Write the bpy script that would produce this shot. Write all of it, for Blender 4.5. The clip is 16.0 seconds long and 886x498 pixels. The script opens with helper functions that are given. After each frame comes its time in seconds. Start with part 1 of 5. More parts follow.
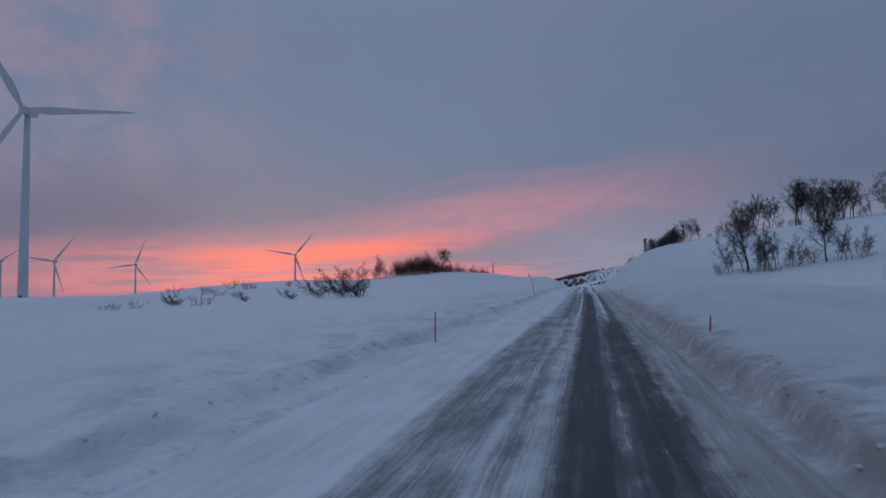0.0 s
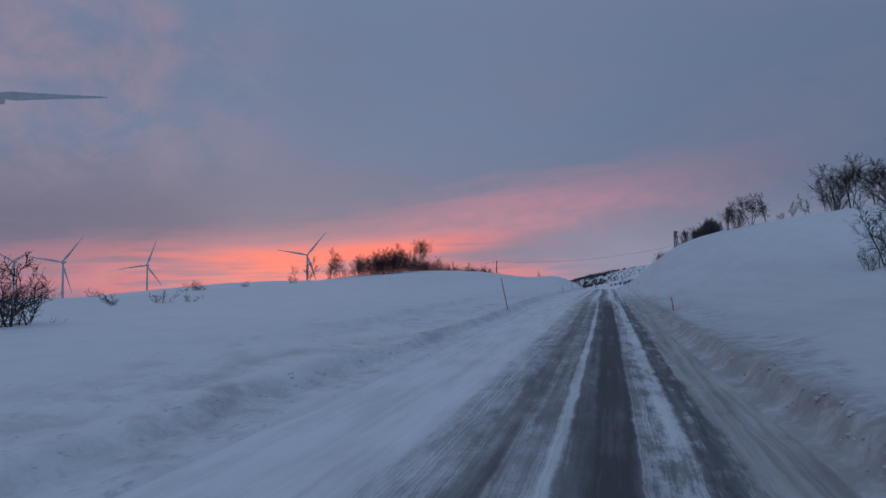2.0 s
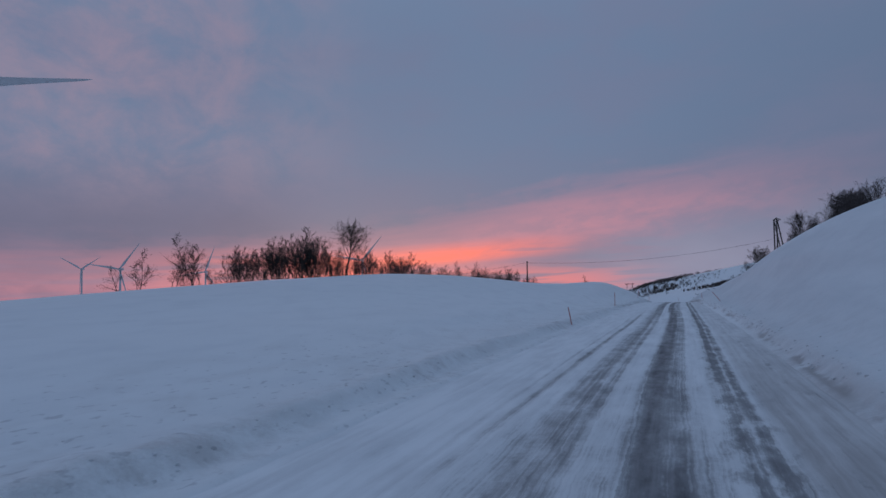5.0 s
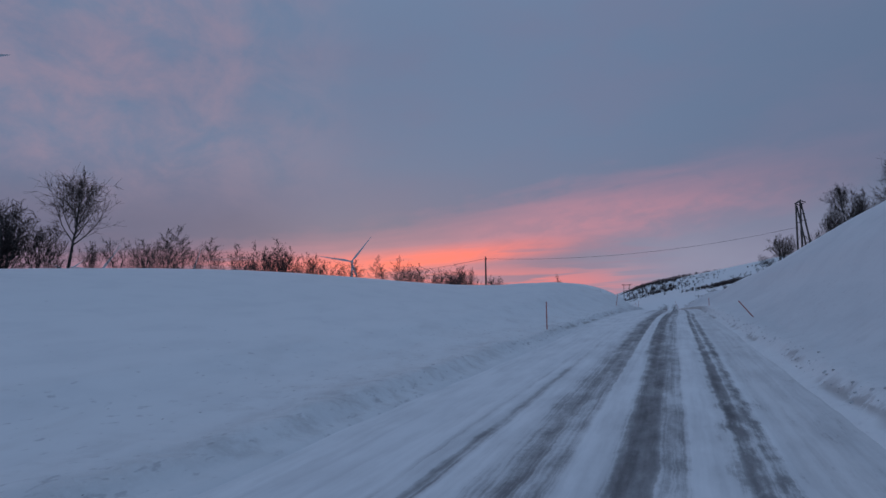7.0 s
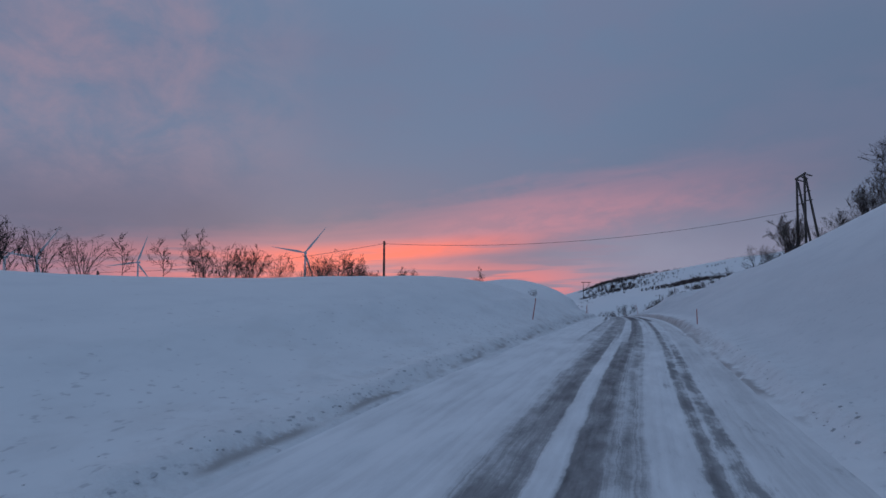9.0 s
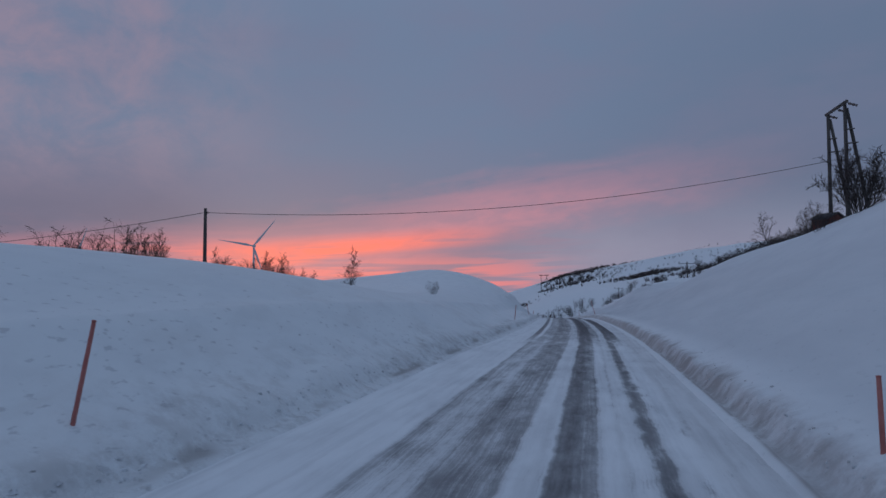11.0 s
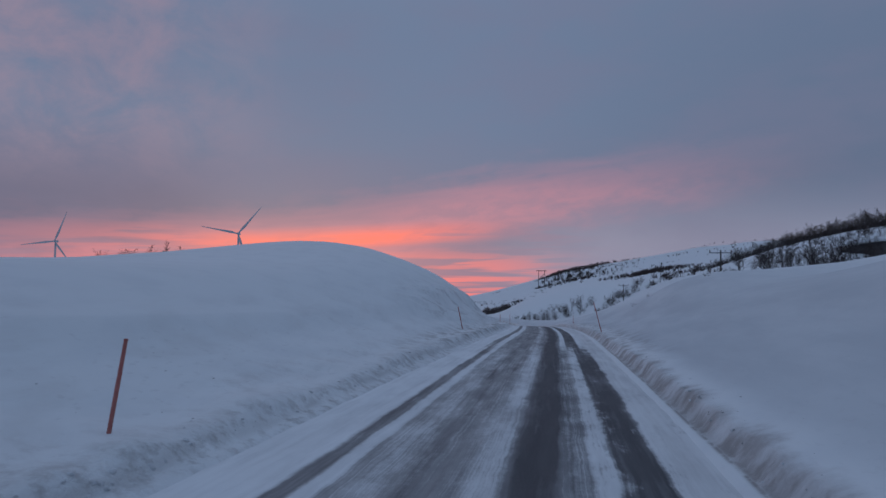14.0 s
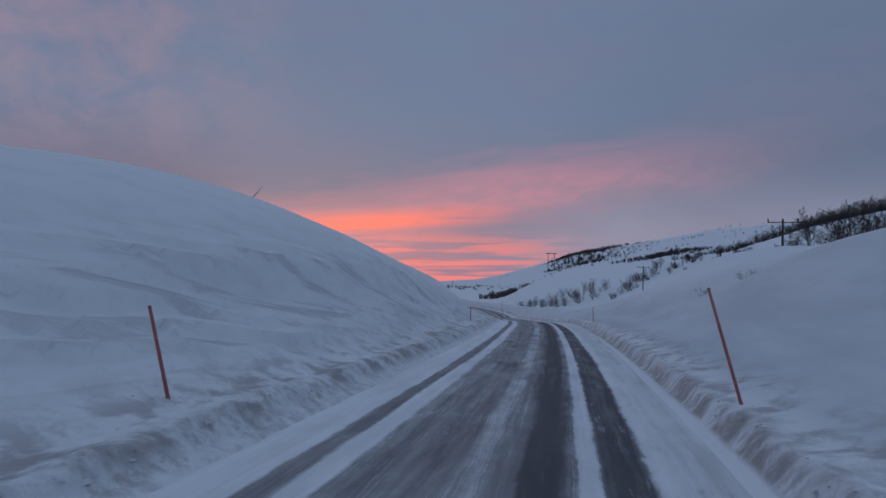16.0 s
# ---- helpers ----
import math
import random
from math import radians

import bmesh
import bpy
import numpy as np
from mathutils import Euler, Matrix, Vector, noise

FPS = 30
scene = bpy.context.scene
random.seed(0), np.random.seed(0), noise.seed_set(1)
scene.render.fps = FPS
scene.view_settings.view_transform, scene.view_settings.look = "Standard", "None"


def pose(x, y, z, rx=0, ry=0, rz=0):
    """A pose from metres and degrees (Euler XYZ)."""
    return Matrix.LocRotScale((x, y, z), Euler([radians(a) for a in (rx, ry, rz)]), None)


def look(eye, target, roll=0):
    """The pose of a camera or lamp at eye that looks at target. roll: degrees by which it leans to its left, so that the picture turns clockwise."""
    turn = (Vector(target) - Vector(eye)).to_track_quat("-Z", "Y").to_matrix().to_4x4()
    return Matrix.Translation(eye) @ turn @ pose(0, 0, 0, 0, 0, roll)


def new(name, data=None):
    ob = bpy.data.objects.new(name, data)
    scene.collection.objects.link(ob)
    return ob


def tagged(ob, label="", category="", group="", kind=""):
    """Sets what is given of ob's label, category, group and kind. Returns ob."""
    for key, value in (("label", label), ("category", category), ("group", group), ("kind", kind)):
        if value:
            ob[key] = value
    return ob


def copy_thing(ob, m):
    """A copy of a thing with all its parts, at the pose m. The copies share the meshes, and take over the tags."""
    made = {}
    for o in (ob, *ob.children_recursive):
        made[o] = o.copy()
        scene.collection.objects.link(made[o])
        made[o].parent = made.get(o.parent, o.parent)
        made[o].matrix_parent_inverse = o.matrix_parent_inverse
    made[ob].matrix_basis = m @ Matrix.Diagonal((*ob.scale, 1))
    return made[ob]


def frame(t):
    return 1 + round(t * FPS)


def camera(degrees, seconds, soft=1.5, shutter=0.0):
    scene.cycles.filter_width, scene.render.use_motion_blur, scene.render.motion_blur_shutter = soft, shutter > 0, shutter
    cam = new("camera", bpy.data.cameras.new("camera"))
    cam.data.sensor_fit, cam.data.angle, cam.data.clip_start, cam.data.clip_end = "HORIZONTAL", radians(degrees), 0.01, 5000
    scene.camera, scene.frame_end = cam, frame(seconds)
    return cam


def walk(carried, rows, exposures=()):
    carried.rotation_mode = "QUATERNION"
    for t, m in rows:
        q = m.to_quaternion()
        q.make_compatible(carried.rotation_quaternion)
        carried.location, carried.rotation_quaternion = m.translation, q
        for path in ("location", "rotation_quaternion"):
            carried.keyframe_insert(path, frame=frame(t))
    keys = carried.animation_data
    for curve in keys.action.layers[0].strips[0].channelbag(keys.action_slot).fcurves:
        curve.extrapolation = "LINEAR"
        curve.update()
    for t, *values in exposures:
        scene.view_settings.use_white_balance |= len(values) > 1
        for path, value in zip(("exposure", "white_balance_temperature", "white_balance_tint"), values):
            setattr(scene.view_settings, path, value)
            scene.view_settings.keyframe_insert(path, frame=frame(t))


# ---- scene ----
# The camera rides behind a windscreen, about two metres above the road.
cam = camera(64.27, 16.0, soft=1.5, shutter=0.04)
PATH = [
    (0, (0.000, -0.000, 2.000), (-3.782, 19.606, 3.143), -0.40),
    (0.5, (0.000, 7.894, 2.078), (-3.754, 27.509, 3.154), -0.35),
    (1, (0.109, 15.756, 2.195), (-3.621, 35.378, 3.235), -0.16),
    (1.5, (0.305, 23.659, 2.315), (-3.521, 43.260, 3.393), -0.51),
    (2, (0.482, 31.546, 2.423), (-3.842, 51.039, 3.576), -0.50),
    (2.5, (0.604, 39.373, 2.527), (-4.392, 58.699, 3.758), -0.91),
    (3, (0.737, 47.127, 2.627), (-4.839, 66.289, 3.936), -0.95),
    (5.5, (0.965, 86.781, 3.483), (-5.217, 105.753, 4.841), -0.75),
    (6, (1.072, 94.210, 3.558), (-5.109, 113.176, 5.012), -1.03),
    (6.5, (1.202, 101.681, 3.653), (-4.981, 120.649, 5.060), -0.80),
    (7, (1.330, 109.164, 3.744), (-4.755, 128.167, 5.108), -0.84),
    (7.5, (1.371, 116.672, 3.844), (-4.350, 135.796, 5.099), -0.37),
    (8, (1.434, 124.232, 3.951), (-3.989, 143.444, 5.177), 0.00),
    (8.5, (1.420, 131.801, 4.020), (-3.824, 151.066, 5.193), 0.25),
    (9, (1.407, 139.366, 4.185), (-3.693, 158.668, 5.383), 0.21),
    (11.5, (2.034, 175.995, 4.208), (-1.847, 195.589, 5.208), -0.04),
    (12, (2.108, 183.306, 4.006), (-1.746, 202.902, 5.062), 0.16),
    (12.5, (2.166, 190.606, 3.825), (-1.709, 210.200, 4.861), 0.66),
    (13, (2.142, 197.946, 3.689), (-1.824, 217.523, 4.689), 1.06),
    (13.5, (2.043, 205.369, 3.607), (-1.927, 224.947, 4.571), 0.90),
    (14, (1.870, 212.811, 3.481), (-2.150, 232.383, 4.348), 1.09),
    (14.5, (1.693, 220.306, 3.299), (-2.369, 239.876, 4.019), 1.35),
    (15, (1.477, 227.813, 3.089), (-2.646, 247.374, 3.708), 1.11),
    (15.5, (1.143, 235.356, 2.887), (-3.084, 254.898, 3.382), 1.07),
    (16, (0.621, 242.992, 2.642), (-3.670, 262.522, 3.035), 1.27),
]
# the film camera's white balance drifts from bluer to warmer on the way
BALANCE = [(0.0, 0.0, 6480, 10), (5.5, 0.0, 6330, 10), (8.0, 0.0, 6350, 10), (9.2, 0.0, 6420, 10), (12.0, 0.0, 6560, 11), (16.0, 0.0, 6560, 11)]
walk(cam, [(t, look(eye, target, roll)) for t, eye, target, roll in PATH], BALANCE)

# ---- light: dusk under broken cloud, the sun just below the horizon ---------
SUN_BEARING, SUN_HEIGHT = -24.0, 2.0
scene.view_settings.exposure = 0.0


class Nodes:
    """Short forms for wiring a node tree."""

    def __init__(self, tree):
        self.tree = tree
        tree.nodes.clear()

    def add(self, kind):
        return self.tree.nodes.new(kind)

    def link(self, a, b):
        self.tree.links.new(a, b)

    def put(self, socket, value):
        if isinstance(value, bpy.types.NodeSocket):
            self.link(value, socket)
        else:
            socket.default_value = value

    def math(self, op, a, b=0.0, c=0.0, clamp=False):
        n = self.add("ShaderNodeMath")
        n.operation, n.use_clamp = op, clamp
        for socket, value in zip(n.inputs, (a, b, c)):
            self.put(socket, value)
        return n.outputs[0]

    def ramp(self, x, lo, hi, a=0.0, b=1.0):
        n = self.add("ShaderNodeMapRange")
        n.interpolation_type = "SMOOTHSTEP"
        for socket, value in zip(n.inputs, (x, lo, hi, a, b)):
            self.put(socket, value)
        return n.outputs[0]

    def bell(self, x, centre, width):
        d = self.math("DIVIDE", self.math("SUBTRACT", x, centre), width)
        return self.math("POWER", 2.718, self.math("MULTIPLY", self.math("MULTIPLY", d, d), -1.0))

    def mix(self, w, a, b, blend="MIX"):
        n = self.add("ShaderNodeMix")
        n.data_type, n.blend_type = "RGBA", blend
        self.put(n.inputs[0], w)
        self.put(n.inputs[6], (*a, 1) if isinstance(a, tuple) else a)
        self.put(n.inputs[7], (*b, 1) if isinstance(b, tuple) else b)
        return n.outputs[2]

    def xyz(self, x=0.0, y=0.0, z=0.0):
        n = self.add("ShaderNodeCombineXYZ")
        for socket, value in zip(n.inputs, (x, y, z)):
            self.put(socket, value)
        return n.outputs[0]

    def split(self, v):
        n = self.add("ShaderNodeSeparateXYZ")
        self.link(v, n.inputs[0])
        return n.outputs

    def noise(self, vector, scale=1.0, detail=3.0, rough=0.5, warp=0.0):
        n = self.add("ShaderNodeTexNoise")
        self.link(vector, n.inputs["Vector"])
        for key, value in (("Scale", scale), ("Detail", detail), ("Roughness", rough), ("Distortion", warp)):
            n.inputs[key].default_value = value
        return n.outputs[0]


def srgb(r, g, b):
    """Linear colour from 0..255 screen values."""
    return tuple((v / 255 / 12.92) if v <= 10 else ((v / 255 + 0.055) / 1.055) ** 2.4 for v in (r, g, b))


def make_sky():
    world = bpy.data.worlds.new("dusk_sky")
    world.use_nodes = True
    scene.world = world
    n = Nodes(world.node_tree)
    x, y, z = n.split(n.add("ShaderNodeTexCoord").outputs["Generated"])
    turn = n.math("MULTIPLY", n.math("ARCTAN2", x, y), 57.2958)
    up = n.math("MULTIPLY", n.math("ARCSINE", z), 57.2958)
    # clear dusk gradient behind the cloud deck
    air = n.add("ShaderNodeTexSky")
    air.sky_type, air.sun_disc = "NISHITA", False
    air.sun_elevation, air.sun_rotation = radians(SUN_HEIGHT), radians(SUN_BEARING)
    # cloud deck: blue grey overhead, mauve towards the horizon
    grey = n.mix(n.ramp(up, 0.0, 13.0), srgb(119, 115, 138), srgb(105, 123, 152))
    grey = n.mix(n.ramp(up, 18.0, 50.0), grey, srgb(129, 154, 185))
    right = n.ramp(turn, -12.0, 22.0)
    grey = n.mix(n.math("MULTIPLY", right, n.ramp(up, 28.0, 2.0, 0.45, 1.0)), grey, srgb(92, 108, 135))
    grey = n.mix(n.math("MULTIPLY", n.ramp(turn, -16.0, 2.0), n.ramp(up, 9.0, 1.0, 0.0, 0.9)), grey, srgb(142, 147, 171))
    grey = n.mix(n.math("MULTIPLY", n.ramp(turn, -26.0, -36.0), n.ramp(up, 12.0, 5.0, 0.0, 0.85)), grey, srgb(103, 104, 129))
    # soft blotches in the deck
    blot = n.noise(n.xyz(n.math("DIVIDE", turn, 11.0), n.math("DIVIDE", up, 5.0), 3.0), 1.0, 4.0, 0.55)
    grey = n.mix(n.ramp(blot, 0.35, 0.7, 0.0, 0.35), grey, srgb(116, 117, 144))
    # the cloud base lit from below: a ragged rosy band that climbs to the right
    tilt = n.math("MULTIPLY", n.math("MAXIMUM", n.math("ADD", turn, 26.0), 0.0), 0.125)
    high = n.math("SUBTRACT", up, tilt)
    long = n.noise(n.xyz(n.math("DIVIDE", turn, 15.0), n.math("DIVIDE", high, 1.5), 0.0), 1.0, 3.0, 0.5, 0.25)
    puff = n.noise(n.xyz(n.math("DIVIDE", turn, 3.6), n.math("DIVIDE", high, 1.5), 17.0), 1.0, 4.0, 0.6, 0.2)
    rag = n.math("ADD", n.math("MULTIPLY", n.math("SUBTRACT", puff, 0.5), 3.2), n.math("MULTIPLY", n.math("SUBTRACT", long, 0.5), 3.0))
    crest = n.math("ADD", high, rag)
    reach = n.math("MULTIPLY", n.ramp(turn, 20.0, -13.0), n.math("MULTIPLY", n.ramp(turn, -100.0, -50.0), n.ramp(turn, -47.0, -29.0, 0.65, 1.0)))
    wing = n.ramp(turn, -21.0, -6.0)
    under = n.math("SUBTRACT", 1.0, n.math("MULTIPLY", wing, n.ramp(n.math("ADD", high, n.math("MULTIPLY", rag, 0.4)), 3.4, 0.6, 0.0, 0.92)))
    band = n.math("MULTIPLY", n.math("MULTIPLY", n.ramp(n.math("ADD", n.math("SUBTRACT", crest, n.math("MULTIPLY", wing, 1.2)), n.ramp(turn, -26.0, -38.0, 0.0, 1.3)), 6.4, 2.4), n.ramp(high, -5.5, 1.0, 0.4, 1.0)), n.math("MULTIPLY", reach, under))
    band = n.math("MULTIPLY", band, n.ramp(puff, 0.32, 0.66, 0.62, 1.08))
    sky = n.mix(n.math("MULTIPLY", band, 0.88, clamp=True), grey, srgb(191, 134, 150))
    # thin grey bars of cloud across the lower glow
    bars = n.noise(n.xyz(n.math("DIVIDE", turn, 9.0), n.math("DIVIDE", n.math("SUBTRACT", up, n.math("MULTIPLY", turn, 0.03)), 0.62), 7.0), 1.0, 3.0, 0.5, 0.15)
    clear = n.ramp(bars, 0.40, 0.58)
    # the hottest part of the band
    heart = n.math("SUBTRACT", up, n.math("MULTIPLY", n.math("MAXIMUM", n.math("ADD", turn, 26.0), 0.0), 0.085))
    core = n.math("MULTIPLY", n.ramp(n.math("ADD", heart, n.math("MULTIPLY", rag, 0.35)), 3.9, 2.4), n.ramp(n.math("SUBTRACT", heart, n.math("MULTIPLY", rag, 0.3)), n.ramp(turn, -27.0, -18.0, 0.7, 1.3), n.ramp(turn, -27.0, -18.0, 2.0, 2.4)))
    where = n.math("MULTIPLY", n.ramp(turn, -36.0, -25.0), n.ramp(turn, -3.0, -19.0))
    core = n.math("MULTIPLY", core, n.math("MULTIPLY", where, n.ramp(puff, 0.3, 0.62, 0.65, 1.1)))
    sky = n.mix(n.math("MULTIPLY", core, 1.05, clamp=True), sky, srgb(252, 128, 119))
    # salmon light between the bars, low over the skyline
    low = n.math("MULTIPLY", n.ramp(n.math("SUBTRACT", up, n.ramp(turn, -28.0, -34.0, 0.0, 1.4)), 3.0, 1.2), n.math("MULTIPLY", n.ramp(turn, -48.0, -25.0, 0.08, 1.0), n.ramp(turn, 2.0, -9.0)))
    low = n.math("MULTIPLY", low, n.math("MULTIPLY", clear, n.ramp(up, 1.6, -0.6, 0.75, 1.0)))
    sky = n.mix(n.math("MULTIPLY", low, 0.85, clamp=True), sky, srgb(240, 132, 132))
    shade = n.math("MULTIPLY", n.math("MULTIPLY", n.ramp(bars, 0.52, 0.32), n.ramp(high, 3.4, 1.6)), n.ramp(turn, 4.0, -6.0))
    sky = n.mix(n.math("MULTIPLY", shade, 0.6), sky, srgb(150, 126, 148))
    # rosy tufts high up on the west side
    tuft = n.noise(n.xyz(n.math("DIVIDE", turn, 6.0), n.math("DIVIDE", up, 4.6), 11.0), 1.0, 6.0, 0.62, 0.3)
    rosy = n.math("MULTIPLY", n.ramp(tuft, 0.30, 0.74), n.math("MULTIPLY", n.ramp(turn, -20.0, -40.0), n.ramp(up, 5.0, 11.0)))
    rosy = n.math("MULTIPLY", rosy, n.ramp(turn, -120.0, -60.0))
    sky = n.mix(n.math("MULTIPLY", rosy, 0.62), sky, srgb(158, 136, 153))
    sky = n.mix(1.0, sky, n.mix(1.0, air.outputs[0], (0.004, 0.004, 0.004), "MULTIPLY"), "ADD")
    back = n.add("ShaderNodeBackground")
    n.link(sky, back.inputs[0])
    back.inputs[1].default_value = 1.0
    n.link(back.outputs[0], n.add("ShaderNodeOutputWorld").inputs[0])


make_sky()
sun = new("sun", bpy.data.lights.new("sun", "SUN"))
sun.data.energy, sun.data.angle, sun.data.color = 0.03, radians(25), (1.0, 0.7, 0.62)
sun.matrix_world = look((0, 0, 0), (math.sin(radians(-SUN_BEARING)), -math.cos(radians(SUN_BEARING)), -math.sin(radians(SUN_HEIGHT + 5))))

# ---- materials -----------------------------------------------------------
def material(name):
    m = bpy.data.materials.new(name)
    m.use_nodes = True
    n = Nodes(m.node_tree)
    b = n.add("ShaderNodeBsdfPrincipled")
    n.link(b.outputs[0], n.add("ShaderNodeOutputMaterial").inputs[0])
    return m, n, b


def bump(n, b, height, strength, distance):
    d = n.add("ShaderNodeBump")
    d.inputs["Strength"].default_value, d.inputs["Distance"].default_value = strength, distance
    n.link(height, d.inputs["Height"])
    n.link(d.outputs[0], b.inputs["Normal"])


def plain(name, colour, other, rough=0.7, metal=0.0, scale=6.0, relief=0.004, stretch=1.0):
    """A surface with two scales of colour and a fine grain."""
    m, n, b = material(name)
    at = n.add("ShaderNodeTexCoord").outputs["Object"]
    sx, sy, sz = n.split(at)
    at = n.xyz(sx, sy, n.math("MULTIPLY", sz, stretch))
    big, small = n.noise(at, scale * 0.2, 3.0), n.noise(at, scale, 5.0, 0.65)
    w = n.math("ADD", n.math("MULTIPLY", big, 0.5), n.math("MULTIPLY", small, 0.5))
    tint = n.add("ShaderNodeObjectInfo").outputs["Random"]
    w = n.math("ADD", n.ramp(w, 0.35, 0.65), n.math("MULTIPLY", n.math("SUBTRACT", tint, 0.5), 0.4), clamp=True)
    n.link(n.mix(w, colour, other), b.inputs["Base Color"])
    b.inputs["Roughness"].default_value, b.inputs["Metallic"].default_value = rough, metal
    bump(n, b, small, 0.5, relief)
    return m


def snow_material():
    """Wind-packed snow; ploughed-up dirt lies in the foot of the banks. The map holds metres across and along the road."""
    m, n, b = material("snow")
    u, s, _ = n.split(n.add("ShaderNodeUVMap").outputs[0])
    far = n.math("ABSOLUTE", u)
    at = n.xyz(u, s)
    world = n.add("ShaderNodeTexCoord").outputs["Object"]
    gx, gy, gz = n.split(world)
    along = n.xyz(gx, n.math("MULTIPLY", gy, 0.18), gz)
    wide, mid = n.noise(along, 0.06, 3.0), n.noise(along, 0.7, 4.0, 0.6)
    clean = n.mix(n.ramp(wide, 0.3, 0.7), (0.82, 0.86, 0.875), (0.875, 0.915, 0.93))
    clean = n.mix(n.ramp(mid, 0.45, 0.8, 0.0, 0.15), clean, (0.73, 0.76, 0.77))
    mottle = n.noise(n.xyz(n.math("MULTIPLY", u, 1.1), n.math("MULTIPLY", s, 0.45), 14.0), 1.0, 5.0, 0.6, 0.25)
    clean = n.mix(n.ramp(mottle, 0.44, 0.70, 0.0, 0.28), clean, (0.68, 0.725, 0.76))
    clean = n.mix(n.ramp(far, 25.0, 90.0, 0.0, 0.8), clean, (0.90, 0.93, 0.945))
    # grit thrown up by the plough: clods at the bank's foot, thinning upwards
    clod = n.noise(world, 1.5, 6.0, 0.7)
    long = n.noise(n.xyz(n.math("MULTIPLY", u, 0.9), n.math("MULTIPLY", s, 0.16)), 1.0, 3.0)
    east = n.math("MULTIPLY", n.ramp(u, 0.0, 1.0), n.ramp(s, 125.0, 175.0))
    west = n.math("MULTIPLY", n.ramp(u, 0.0, -1.0), n.ramp(s, 120.0, 145.0))
    face = n.math("SUBTRACT", n.math("SUBTRACT", n.ramp(u, -1.0, 1.0, 4.25, 3.75), n.math("MULTIPLY", east, 0.55)), n.math("MULTIPLY", west, n.ramp(s, 195.0, 228.0, 0.65, 1.05)))
    near = n.math("MULTIPLY", n.ramp(far, 3.2, 3.9), n.ramp(far, n.math("SUBTRACT", n.ramp(s, 80.0, 50.0, 6.4, n.ramp(u, -1.0, 1.0, 8.6, 5.6)), n.math("ADD", n.math("MULTIPLY", west, 1.1), n.math("MULTIPLY", east, 2.3))), 3.9))
    side = n.math("MAXIMUM", n.ramp(u, -3.0, 3.0, 0.6, 1.0), n.ramp(s, 150.0, 190.0, 0.0, n.ramp(u, -1.0, 1.0, 0.55, 0.95)))
    side = n.math("MULTIPLY", side, n.math("SUBTRACT", 1.0, n.math("MULTIPLY", n.math("MULTIPLY", n.ramp(s, 75.0, 95.0), n.ramp(s, 180.0, 150.0)), n.ramp(u, -1.0, 1.0, 0.2, 0.8))))
    dirt = n.math("MULTIPLY", near, n.math("MULTIPLY", n.ramp(clod, 0.42, 0.66), n.ramp(long, 0.36, 0.60)))
    # broken dark line along the bank's foot, painting its shade along with dirt
    seam = n.math("MULTIPLY", n.bell(far, n.math("ADD", n.math("SUBTRACT", face, n.ramp(u, -1.0, 1.0, 0.16, 0.40)), n.math("ADD", n.math("MULTIPLY", clod, 0.30), n.math("MULTIPLY", n.math("SUBTRACT", long, 0.5), 0.5))), n.ramp(clod, 0.3, 0.7, 0.04, 0.16)), n.ramp(n.noise(n.xyz(n.math("MULTIPLY", u, 0.5), n.math("MULTIPLY", s, 0.30), 5.0), 1.0, 3.0), 0.42, 0.60))
    smear = n.ramp(n.noise(world, 3.2, 6.0, 0.7), 0.42, n.ramp(u, -1.0, 1.0, 0.66, 0.60))
    smear = n.math("MULTIPLY", n.math("MULTIPLY", smear, n.bell(far, face, n.math("SUBTRACT", 0.52, n.math("MULTIPLY", east, 0.25)))), n.ramp(long, 0.30, 0.58, 0.25, 1.0))
    smear = n.math("MULTIPLY", smear, n.ramp(s, 150.0, 200.0, 0.6, 1.25))
    seam = n.math("MULTIPLY", seam, n.ramp(clod, 0.34, 0.46))
    dirt = n.math("MULTIPLY", n.math("MAXIMUM", n.math("MULTIPLY", dirt, n.math("SUBTRACT", 0.72, n.math("MULTIPLY", east, 0.45))), n.math("MULTIPLY", smear, n.ramp(u, -1.0, 1.0, n.ramp(s, 125.0, 140.0, 0.62, 0.8), 0.82))), side)
    dirt = n.math("MAXIMUM", dirt, n.math("MULTIPLY", seam, n.math("MULTIPLY", n.ramp(s, 130.0, 146.0, n.ramp(u, -1.0, 1.0, 0.1, 0.6), 0.72), n.ramp(s, 203.0, 222.0, 1.0, n.ramp(u, -1.0, 1.0, 0.45, 1.0)))))
    # road spray by the start; farther on the eastern snow turns a darker blue-grey
    east_tint = n.math("MULTIPLY", n.ramp(u, 3.4, 4.2), n.ramp(u, 18.0, 5.0))
    east_tint = n.math("MULTIPLY", east_tint, n.ramp(n.noise(along, 0.5, 4.0, 0.6), 0.3, 0.7, 0.14, 0.26))
    east_tint = n.math("MULTIPLY", east_tint, n.math("ADD", n.ramp(s, 95.0, 70.0, 1.7, 2.1), n.ramp(s, 198.0, 240.0, 0.0, 1.3)))
    colour = n.mix(east_tint, clean, n.mix(n.ramp(s, 95.0, 70.0), (0.50, 0.545, 0.58), (0.46, 0.49, 0.50)))
    # brown smudges of road spray over the western snow at the start
    smudge = n.noise(n.xyz(n.math("ADD", n.math("MULTIPLY", u, 0.9), n.math("MULTIPLY", s, 0.08)), n.math("MULTIPLY", s, 0.33), 21.0), 1.0, 5.0, 0.62, 0.3)
    smudge = n.math("MULTIPLY", n.ramp(smudge, 0.46, 0.72), n.math("MULTIPLY", n.ramp(u, -3.2, -4.6), n.ramp(u, -9.5, -6.0)))
    smudge = n.math("MULTIPLY", smudge, n.ramp(s, 95.0, 65.0, 0.2, 0.6))
